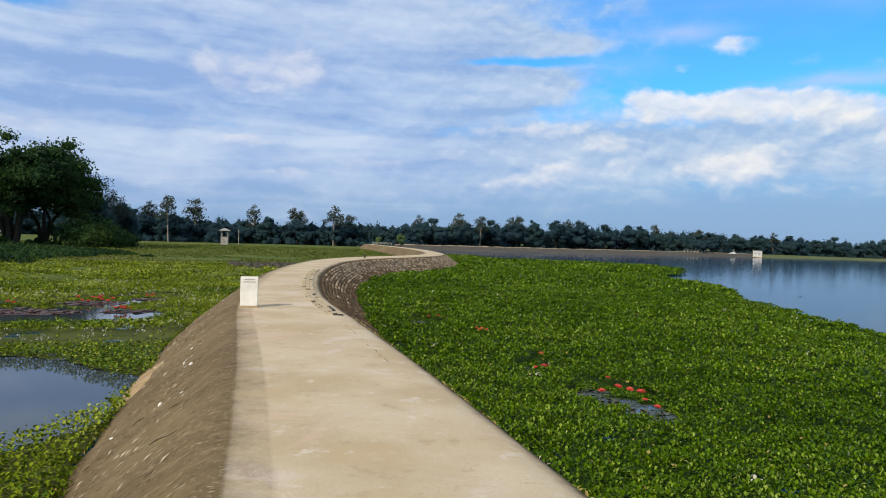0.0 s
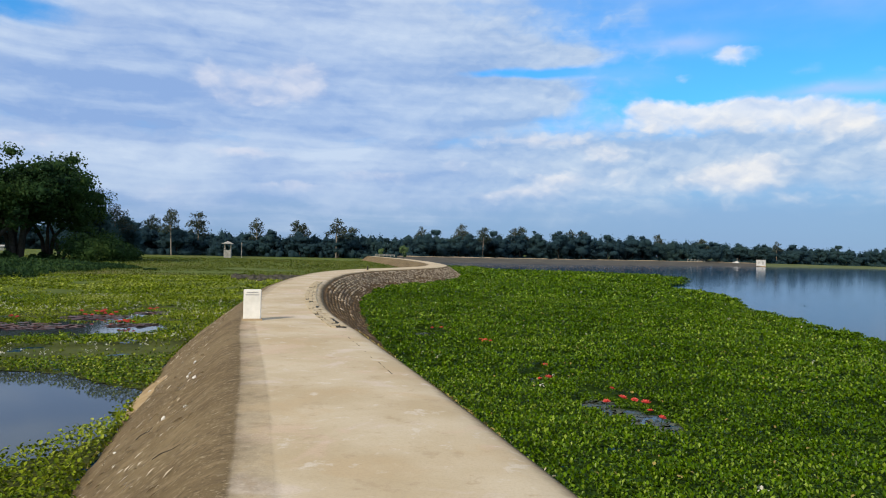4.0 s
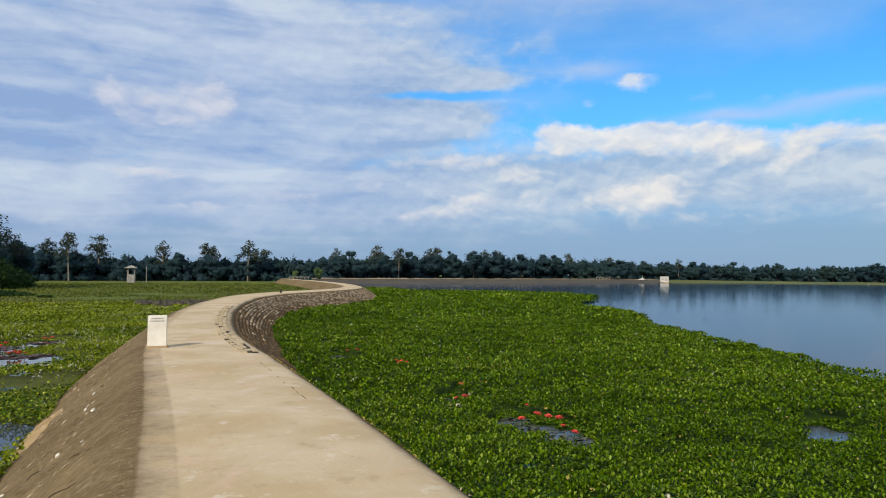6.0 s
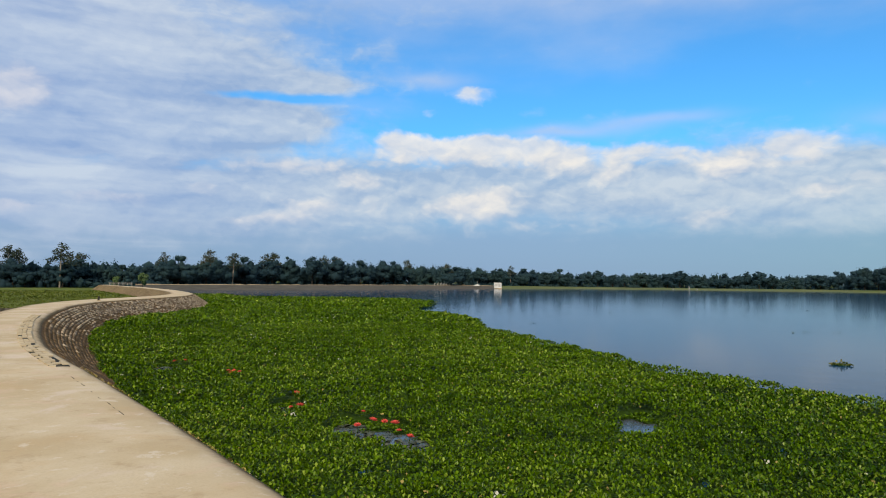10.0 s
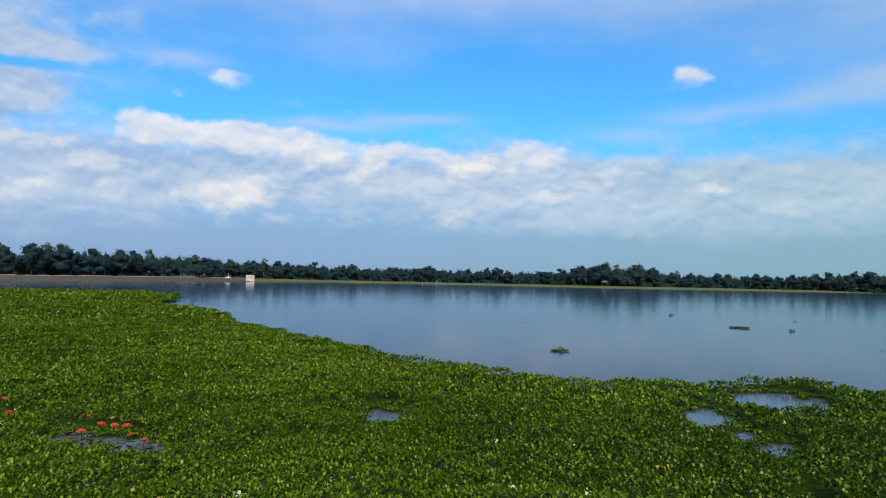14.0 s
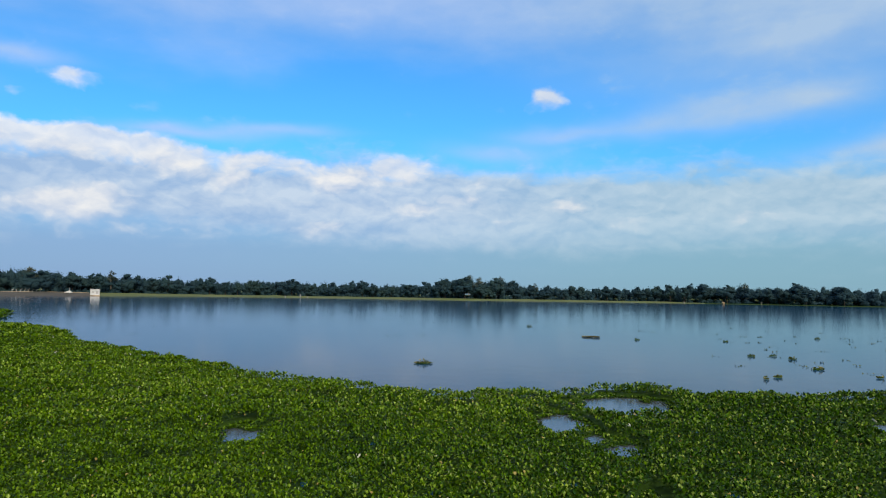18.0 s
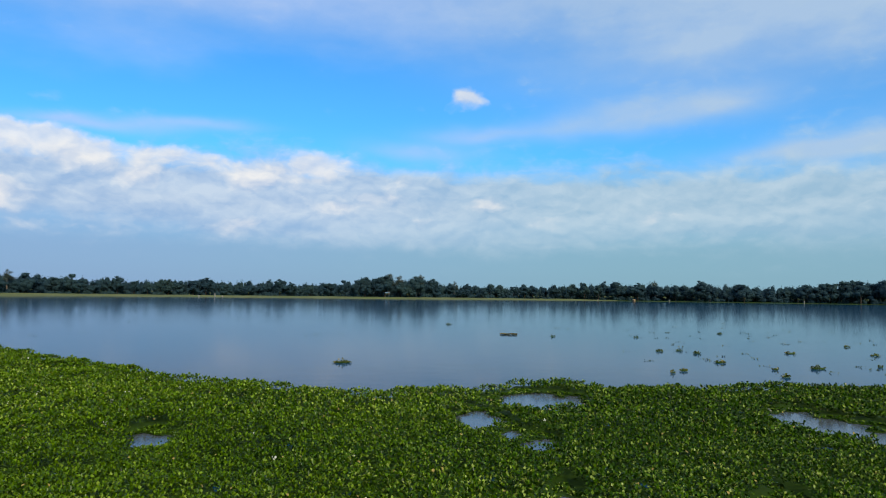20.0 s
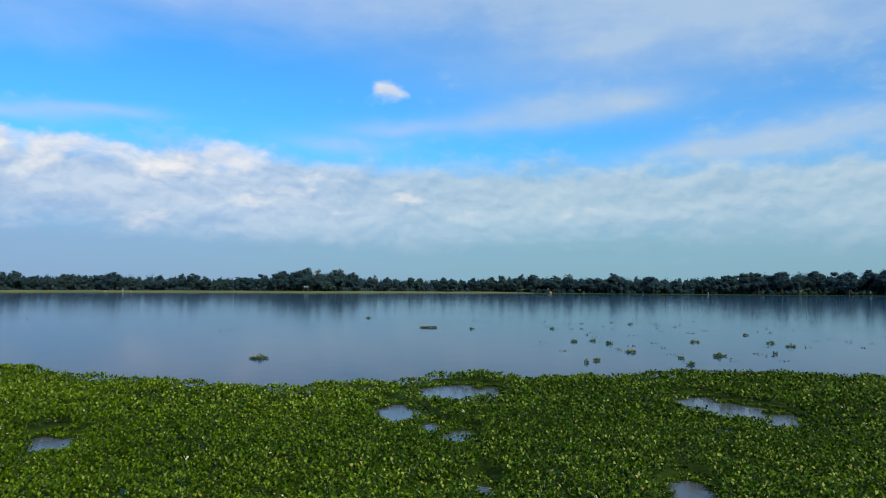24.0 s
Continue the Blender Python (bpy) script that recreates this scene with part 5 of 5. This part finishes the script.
# ---- buildings and posts far off ----
def pump_house():
    root = new("pump_house")
    front = None
    for name, cx, cy, sx, sy in (("front_wall", 0, -1.5, 4.2, 0.2), ("back_wall", 0, 1.5, 4.2, 0.2), ("side_wall", -2.0, 0, 0.2, 2.8), ("side_wall", 2.0, 0, 0.2, 2.8)):
        bm = bmesh.new()
        if name == "front_wall":
            for x, z, w, h in ((-1.75, 1.5, 0.7, 3.0), (0.0, 1.5, 0.6, 3.0), (1.75, 1.5, 0.7, 3.0), (-0.85, 2.6, 1.1, 0.8), (-0.85, 0.55, 1.1, 1.1), (0.85, 2.6, 1.1, 0.8), (0.85, 0.3, 1.1, 0.6)):
                box(bm, x, cy, z, w, 0.2, h)
        else:
            box(bm, cx, cy, 1.5, sx, sy, 3.0)
        wall = part(name, bm, DULL_WHITE, root)
        front = wall if name == "front_wall" else front
    bm = bmesh.new()
    box(bm, 0, 0, 3.08, 4.7, 3.6, 0.16, 0.03)
    part("roof", bm, DULL_WHITE, root, "flat overhanging concrete roof slab")
    bm = bmesh.new()
    box(bm, 0, 0, -0.4, 4.6, 3.5, 0.8, 0.03)
    part("plinth", bm, SHOULDER, root, "grey concrete plinth at the waterline")
    for x, w, h, z in ((-0.85, 1.0, 1.05, 1.65), (0.85, 1.0, 1.55, 1.4)):
        bm = bmesh.new()
        box(bm, x, -1.46, z, w, 0.05, h)
        part("shutter", bm, GREY_MARK, front, "dull grey metal shutter")
    x, y, _ = polar(24.35, 316, 0)
    root.matrix_basis = pose(x, y, -1.05, 0, 0, -24) @ Matrix.Diagonal((0.82, 0.9, 0.78, 1))
    tagged(root, "small white flat-roofed pump house at the water's edge", "building")


def watch_hut():
    root = new("watch_hut")
    bm = bmesh.new()
    box(bm, 0, 0, 1.0, 1.75, 1.75, 2.2, 0.03)
    part("base", bm, OLD_WHITE, root, "white plastered base block")
    for x in (-0.76, 0.76):
        for y in (-0.76, 0.76):
            bm = bmesh.new()
            box(bm, x, y, 2.85, 0.16, 0.16, 1.6, 0.02)
            part("pillar", bm, OLD_WHITE, root)
    bm = bmesh.new()
    box(bm, 0, 0, 3.68, 2.7, 2.7, 0.14, 0.02)
    v = [bm.verts.new(p) for p in ((-1.3, -1.3, 3.75), (1.3, -1.3, 3.75), (1.3, 1.3, 3.75), (-1.3, 1.3, 3.75), (0, 0, 4.4))]
    for f in ((0, 1, 4), (1, 2, 4), (2, 3, 4), (3, 0, 4)):
        bm.faces.new([v[i] for i in f])
    part("roof", bm, OLD_WHITE, root, "pale low pyramid roof")
    x, y, _ = polar(-17.45, 186, 0)
    root.matrix_basis = pose(x, y, -1.2, 0, 0, 10)
    tagged(root, "small white open pavilion on a plastered base by the wood", "pavilion")
    bm = bmesh.new()
    tube(bm, [(0, 0, -0.3), (0, 0, 4.1)], [0.10, 0.08], 8)
    x, y, _ = polar(-16.4, 186, 0)
    pole = tagged(part("white_pole", bm, OLD_WHITE), "plain white pole standing beside the pavilion", "pole")
    pole.matrix_basis = pose(x, y, -1.2)


def culvert_rail():
    root = new("culvert_rail")
    for i in range(6):
        bm = bmesh.new()
        box(bm, -2.8 + i * 1.12, 0, 0.45, 0.2, 0.2, 0.95, 0.02)
        part("post", bm, OLD_WHITE, root)
    for z in (0.86, 0.5):
        bm = bmesh.new()
        box(bm, 0, 0, z, 6.0, 0.14, 0.14, 0.02)
        part("rail", bm, OLD_WHITE, root)
    x, y, _ = polar(-5.0, 190, 0)
    root.matrix_basis = pose(x, y, -0.05, 0, 0, 4) @ Matrix.Diagonal((0.9, 1, 0.72, 1))
    tagged(root, "pale concrete railing where the path meets the shore", "railing")


def shore_posts():
    root = new("shore_post")
    bm = bmesh.new()
    box(bm, 0, 0, 0.3, 0.2, 0.2, 0.9, 0.02)
    part("post", bm, DULL_WHITE, root)
    bm = bmesh.new()
    box(bm, 0.2, 0, 0.85, 0.95, 0.5, 0.10, 0.02, Matrix.Rotation(radians(-28), 4, "Y"))
    part("cap", bm, DULL_WHITE, root, "slanting white cap")
    tagged(root, "short white post with a slanting cap on the dike", "post", group="white posts on the dike")
    for i in range(8):
        az = 19.15 + i * 0.245
        x, y, _ = polar(az, np.interp(az, SHORE_AZ, CREST_D) - 1, 0)
        m = pose(x, y, np.interp(az, SHORE_AZ, CREST_Z), 0, 0, -az)
        if i == 0:
            root.matrix_basis = m
        else:
            copy_thing(root, m)


def white_tent():
    root = new("tent")
    bm = bmesh.new()
    v = [bm.verts.new(p) for p in ((-1.9, -1, 0), (1.5, -1, 0), (1.5, 1, 0), (-1.9, 1, 0), (0.3, -1, 0.95), (0.3, 1, 0.95))]
    for f in ((0, 1, 4), (1, 2, 5, 4), (2, 3, 5), (3, 0, 4, 5), (0, 3, 2, 1)):
        bm.faces.new([v[i] for i in f])
    part("canopy", bm, DULL_WHITE, root)
    bm = bmesh.new()
    tube(bm, [(0.3, 0, -0.3), (0.3, 0, 2.3)], [0.07, 0.05], 6)
    part("pole", bm, DULL_WHITE, root)
    x, y, _ = polar(22.65, 326, 0)
    root.matrix_basis = pose(x, y, -0.25, 0, 0, -22)
    tagged(root, "small white gabled canopy with a mast on the dike", "canopy")


def field_house():
    root = new("field_house")
    for name, cx, cy, sx, sy in (("wall", 0, -2, 4.2, 0.25), ("wall", 0, 2, 4.2, 0.25), ("wall", -2.0, 0, 0.25, 3.7), ("wall", 2.0, 0, 0.25, 3.7)):
        bm = bmesh.new()
        box(bm, cx, cy, 1.05, sx, sy, 2.3)
        part(name, bm, OLD_WHITE, root)
    bm = bmesh.new()
    for sgn in (-1, 1):
        box(bm, 0, sgn * 1.25, 2.6, 4.9, 2.8, 0.1, 0, Matrix.Rotation(radians(-sgn * 18), 4, "X"))
    part("roof", bm, GREY_MARK, root, "grey sheet-metal gable roof")
    x, y, _ = polar(-32.8, 250, 0)
    root.matrix_basis = pose(x, y, -0.95, 0, 0, 30) @ Matrix.Scale(0.55, 4)
    tagged(root, "low white house standing behind the large trees", "house")


pump_house()
watch_hut()
culvert_rail()
shore_posts()
white_tent()
field_house()


def shore_details():
    """Small things on the far shore: young trees by the railing, a moored boat, white posts and a shed at the water's edge."""
    for az, d, h, seed in ((-3.5, 192, 4.4, 91), (-5.36, 191, 3.2, 92)):
        tree = make_tree("round", seed, h, 1500, "small light green young tree by the concrete railing", "young trees by the railing", 1.0, 0.8, YOUNG_LEAF)
        x, y, _ = polar(az, d, 0)
        tree.matrix_basis = pose(x, y, -0.9)
    boat = new("moored_boat")
    bm = bmesh.new()
    ends = [(-3.2, 0.0, 0.75), (-2.2, 0.75, 0.5), (0, 0.95, 0.42), (2.2, 0.75, 0.5), (3.2, 0.0, 0.75), (2.2, -0.75, 0.5), (0, -0.95, 0.42), (-2.2, -0.75, 0.5)]
    top = [bm.verts.new(p) for p in ends]
    keel = [bm.verts.new((x * 0.8, y * 0.55, -0.2)) for x, y, _ in ends]
    bm.faces.new(keel)
    for i in range(8):
        bm.faces.new((top[i], top[(i + 1) % 8], keel[(i + 1) % 8], keel[i]))
    part("hull", bm, SAND, boat, "pale wooden hull")
    bm = bmesh.new()
    box(bm, 0.3, 0, 0.8, 2.6, 1.3, 0.7, 0.15)
    part("awning", bm, SHOULDER, boat, "tan matting awning")
    x, y, _ = polar(72.82, 396, 0)
    boat.matrix_basis = pose(x, y, WATER_Z + 0.1, 0, 0, 14)
    tagged(boat, "small tan wooden boat with an awning moored at the far shore", "boat")
    first = None
    for az, d, h in ((75.48, 404, 1.6), (84.89, 404, 1.9), (70.01, 398, 1.2), (38.15, 344, 1.2), (39.33, 350, 2.4), (39.9, 348, 1.1)):
        x, y, _ = polar(az, d, 0)
        m = pose(x, y, -1.25, 0, 0, az * 7) @ Matrix.Diagonal((0.8, 0.8, h * 0.6, 1))
        if first is None:
            first = new("survey_post")
            bm = bmesh.new()
            box(bm, 0, 0, 0.5, 0.5, 0.5, 1.0, 0.04)
            part("post", bm, OLD_WHITE, first)
            bm = bmesh.new()
            box(bm, 0, 0, 1.05, 0.62, 0.62, 0.1, 0.02)
            part("cap", bm, OLD_WHITE, first, "flat white cap")
            tagged(first, "stout white post at the far waterline", "post", group="white posts at the far waterline")
            first.matrix_basis = m
        else:
            copy_thing(first, Matrix()).matrix_basis = m


shore_details()


# ---- litter on the marsh slope ----
def litter():
    rng = np.random.default_rng(71)

    def on_slope(y, f):
        """A place on the marsh slope: f runs from its shoulder to its foot."""
        o = -HALF - 0.45 - 1.4 * f
        z = np.interp(f, (0, 0.2, 0.55, 1), (-0.17, -0.40, -0.78, -1.30)) + 0.03
        s = np.interp(y, LINE_Y, LINE_S)
        n = math.sqrt(1 + s * s)
        return np.interp(y, LINE_Y, LINE_X) + o / n, y - o * s / n, z

    for i in range(11):
        bm = bmesh.new()
        box(bm, 0, 0, 0, rng.uniform(0.025, 0.055), rng.uniform(0.012, 0.022), 0.010, 0.002)
        for v in bm.verts:
            v.co += Vector(rng.normal(size=3) * 0.008)
        chip = tagged(part("plaster_chip", bm, WHITEWASH), "small white chip of plaster lying on the slope", "litter", group="white chips on the slope")
        chip.matrix_basis = pose(*on_slope(rng.uniform(5.5, 15), rng.uniform(0.1, 0.95)), rng.uniform(-12, 12), -38, rng.uniform(0, 60))
    for y, f, turn in ((7.4, 0.15, 40), (9.6, 0.5, 62)):
        bm = bmesh.new()
        tube(bm, [(-0.14, 0, 0.01), (-0.05, 0.02, 0.016), (0.05, -0.01, 0.013), (0.15, 0.03, 0.008)], [0.004, 0.005, 0.004, 0.002], 5)
        tagged(part("twig", bm, BARK), "thin dry brown twig lying on the slope", "twig", group="twigs on the slope").matrix_basis = pose(*on_slope(y, f), 0, -20, turn)

    # flaked plaster all over the slope
    co, tri = [], []
    for i in range(420):
        c = Vector(on_slope(rng.uniform(4.5, 24), rng.uniform(0.05, 0.98)))
        a, b = rng.uniform(0.02, 0.07), rng.uniform(0.006, 0.018)
        m = pose(c.x, c.y, c.z - 0.018, rng.uniform(-8, 8), -38, rng.uniform(-10, 50))
        co += [m @ Vector(p) for p in ((-a, -b, 0), (0, -b * 1.3, 0.008), (a, b * 0.4, 0), (0, b, 0.006))]
        tri += [(4 * i, 4 * i + 1, 4 * i + 2), (4 * i, 4 * i + 2, 4 * i + 3)]
    tagged(bulk("plaster_flakes", np.array(co), np.array(tri), FLAKE), "pale flakes of plaster scattered on the slope", "litter", kind="stuff")


litter()


def foot_weeds():
    """Grass and creeping weeds that climb the foot of the marsh slope."""
    rng = np.random.default_rng(77)
    n = 5200
    y, o = rng.uniform(2.5, 24, n), -HALF - 2.15 + 0.5 * rng.uniform(0, 1, n) ** 1.8
    s = np.interp(y, LINE_Y, LINE_S)
    k = np.sqrt(1 + s * s)
    x, yy = np.interp(y, LINE_Y, LINE_X) + o / k, y - o * s / k
    climb = 0.18 + 0.32 * np.clip(wobble(x, yy, 1.9, 6) + 0.4 * wobble(x, yy, 5.0, 2), 0, 1)
    ok = (o < -HALF - 2.15 + climb) & ~((yy > 12.6) & (yy < 16.2))
    z = -1.36 + (o + HALF + 1.9) * 0.85 + 0.03 + rng.uniform(0, 0.08, n)
    for mat, which, label in ((MARSH, rng.uniform(0, 1, n) < 0.6, "yellowish weeds creeping up the slope's foot"), (HYACINTH, rng.uniform(0, 1, n) < 0.4, "green weeds creeping up the slope's foot"), (STRAW, rng.uniform(0, 1, n) < 0.12, "dry straw caught at the slope's foot")):
        w = ok & which
        v, t = leaves(np.stack([x, yy, z], -1)[w], 0.06 * rng.uniform(0.6, 1.5, w.sum()), rng, 1.4, 0.55)
        tagged(bulk("foot_weeds", v, t, mat), label, "weeds", kind="stuff")


def mud_clods():
    """Broken clods of dug mud where the field meets the marsh."""
    rng = np.random.default_rng(78)
    co, quad = ball(4, 6)
    vs, qs = [], []
    for i in range(220):
        az, d = rng.uniform(-17.0, -11.6), rng.normal(70, 2.2)
        x, y, _ = polar(az, d, 0)
        r = rng.uniform(0.12, 0.38)
        vs.append(np.array((x, y, -1.22)) + co * r * np.array((1.2, 1.0, 0.7)) * rng.uniform(0.75, 1.2, (len(co), 1)))
        qs.append(quad + i * len(co))
    tagged(bulk("mud_clods", np.concatenate(vs), np.concatenate(qs), BANK_EARTH), "grey-brown clods of dug mud at the marsh's edge", "mud", kind="stuff")


def edge_litter():
    """Dust, straw and crumbs of brick that gather along the walkway's lake-side rim."""
    rng = np.random.default_rng(79)
    n = 620
    y, o = rng.uniform(3.2, 15.5, n), HALF + rng.uniform(-0.02, 0.20, n)
    ok = wobble(y, y * 0.0, 1.7, 3) + 0.5 * wobble(y, y * 0.0, 4.3, 1) > -0.1
    s = np.interp(y, LINE_Y, LINE_S)
    k = np.sqrt(1 + s * s)
    x, yy, z = np.interp(y, LINE_Y, LINE_X) + o / k, y - o * s / k, np.interp(o - HALF, (0.0, 0.07, 0.17, 0.21), (-0.07, -0.11, -0.215, -0.26)) + 0.012
    for mat, which, size, label in ((STRAW, ok & (o > HALF + 0.05), 0.05, "dry straw along the walkway's rim"), (FLAKE, rng.uniform(0, 1, n) < 0.12, 0.022, "pale crumbs of brick along the walkway's rim")):
        v, t = leaves(np.stack([x, yy, z], -1)[which], size * rng.uniform(0.5, 1.6, which.sum()), rng, 0.9, 0.4)
        tagged(bulk("rim_litter", v, t, mat), label, "litter", kind="stuff")


foot_weeds()
mud_clods()
edge_litter()


# ---- bricks: the lake slope's pitching and the broken edging of the walkway ----
ARC = np.concatenate([[0], np.cumsum(np.hypot(np.diff(LINE_X), np.diff(LINE_Y)))])


def beside(y, o):
    s = np.interp(y, LINE_Y, LINE_S)
    n = math.sqrt(1 + s * s)
    return np.interp(y, LINE_Y, LINE_X) + o / n, y - o * s / n, math.degrees(math.atan(-s))


def block_mesh(name, sx, sy, sz, mat, rng, taper=0.86):
    bm = bmesh.new()
    bmesh.ops.create_cube(bm, size=1.0, matrix=Matrix.Diagonal((sx, sy, sz, 1)))
    for v in bm.verts:
        k = taper if v.co.z > 0 else 1.0
        v.co = Vector((v.co.x * k + rng.normal() * 0.006, v.co.y * k + rng.normal() * 0.006, v.co.z + rng.normal() * 0.004))
    me = bpy.data.meshes.new(name)
    bm.to_mesh(me)
    bm.free()
    me.materials.append(mat)
    return me


def bricks():
    rng = np.random.default_rng(81)
    shapes = [block_mesh("brick", 0.118, 0.285, 0.09, mat, rng, 0.95) for mat in (BRICK, MUDDY_BRICK) for _ in range(6)]
    poses = []
    for row in range(13):
        a = np.interp(12.5, LINE_Y, ARC) + 0.15 * (row % 2)
        end = np.interp(100, LINE_Y, ARC)
        while a < end:
            y = np.interp(a, ARC, LINE_Y)
            a += 0.30 + rng.uniform(-0.012, 0.03)
            out_by = float(spread(y))
            fall = math.atan2(2.08, 2.03 + 0.945 * out_by)
            z = -0.20 - (0.02 + row * 0.165) * math.sin(fall)
            o = HALF + 0.17 + (-z - 0.22) * 0.976 + out_by * (-z - 0.10) / 2.2 - float(pinch(y))
            muddy = np.interp(y, (24, 30, 40, 48), (1.0, 0.85, 0.3, 0.06)) + 0.3 * max(0.0, float(wobble(np.array(y), np.array(row * 1.0), 0.9))) + (0.0 if row < 8 else 0.5) * (y < 60)
            if z < -1.45 or rng.uniform() < 0.04 + 0.16 * (row > 8):
                continue
            sunk = rng.uniform() < muddy
            x, yy, turn = beside(y, o)
            out = rng.uniform(-0.068, -0.045) if sunk else rng.uniform(-0.05, 0.0)
            poses.append((y, pose(x, yy, z, 0, 0, turn) @ pose(0, 0, 0, 0, math.degrees(fall), 0) @ pose(0, 0, 0.02 + out, rng.uniform(-3, 3), rng.uniform(-7, 7), rng.uniform(-3, 3)), int(rng.integers(6)) + 6 * sunk))
    poses.sort(key=lambda p: p[0])
    for _, m, i in poses[:300]:
        ob = new("brick", shapes[i])
        ob.parent = right_bank
        ob.matrix_basis = m
    quads = np.array([(0, 1, 3, 2), (2, 3, 7, 6), (6, 7, 5, 4), (4, 5, 1, 0), (2, 6, 4, 0), (7, 3, 1, 5)])
    for mat, which, label in ((BRICK, 0, "pale weathered bricks pitched in courses on the lake slope"), (MUDDY_BRICK, 1, "mud-stained bricks sunk in the foot of the lake slope")):
        co, face = [], []
        for n, (_, m, i) in enumerate(p for p in poses[300:] if p[2] // 6 == which):
            co += [m @ v.co for v in shapes[i].vertices]
            face.append(quads + 8 * n)
        tagged(bulk("far_bricks", np.array(co), np.concatenate(face), mat, right_bank), label, kind="stuff")
    # a crack along the walkway's lake side, where the edging has been filled
    for y0, y1, o in ((9.5, 9.8, 0.45), (10.0, 10.1, 0.455), (10.3, 10.5, 0.445), (10.9, 11.0, 0.47), (11.5, 11.6, 0.455), (12.2, 12.5, 0.44), (12.7, 12.8, 0.45), (13.1, 13.4, 0.44)):
        sweep("crack", [(HALF - o - 0.003, -0.01), (HALF - o, 0.0065), (HALF - o + 0.007, 0.006), (HALF - o + 0.010, -0.01)], MUD, y0, y1, y1 - y0, path_top)
    # the edging: two rows set in the walkway, with gaps where bricks are gone
    strip = sweep("edging_joint", [(HALF - 0.55, -0.02), (HALF - 0.545, 0.009), (HALF - 0.225, 0.006), (HALF - 0.22, -0.03)], MUD, 15.0, 36.0, 0.4, path_top)
    small = [block_mesh("edging_brick", 0.108, 0.222, 0.05, EDGING, rng, 0.985) for _ in range(4)]
    for row in range(3):
        y = 15.1 + 0.1 * row
        while y < 35.8:
            if rng.uniform() > (0.04 if wobble(np.array(y), np.array(row * 3.0), 1.9) < 0.2 else 0.5):
                x, yy, turn = beside(y, HALF - 0.505 + row * 0.125 - float(pinch(y)))
                ob = new("edging_brick", small[int(rng.integers(4))])
                ob.parent = path_top
                ob.matrix_basis = pose(x, yy, 0.004 + rng.uniform(-0.004, 0.006), rng.uniform(-1, 1), rng.uniform(-1, 1), turn + rng.uniform(-3, 3))
            y += 0.245


bricks()
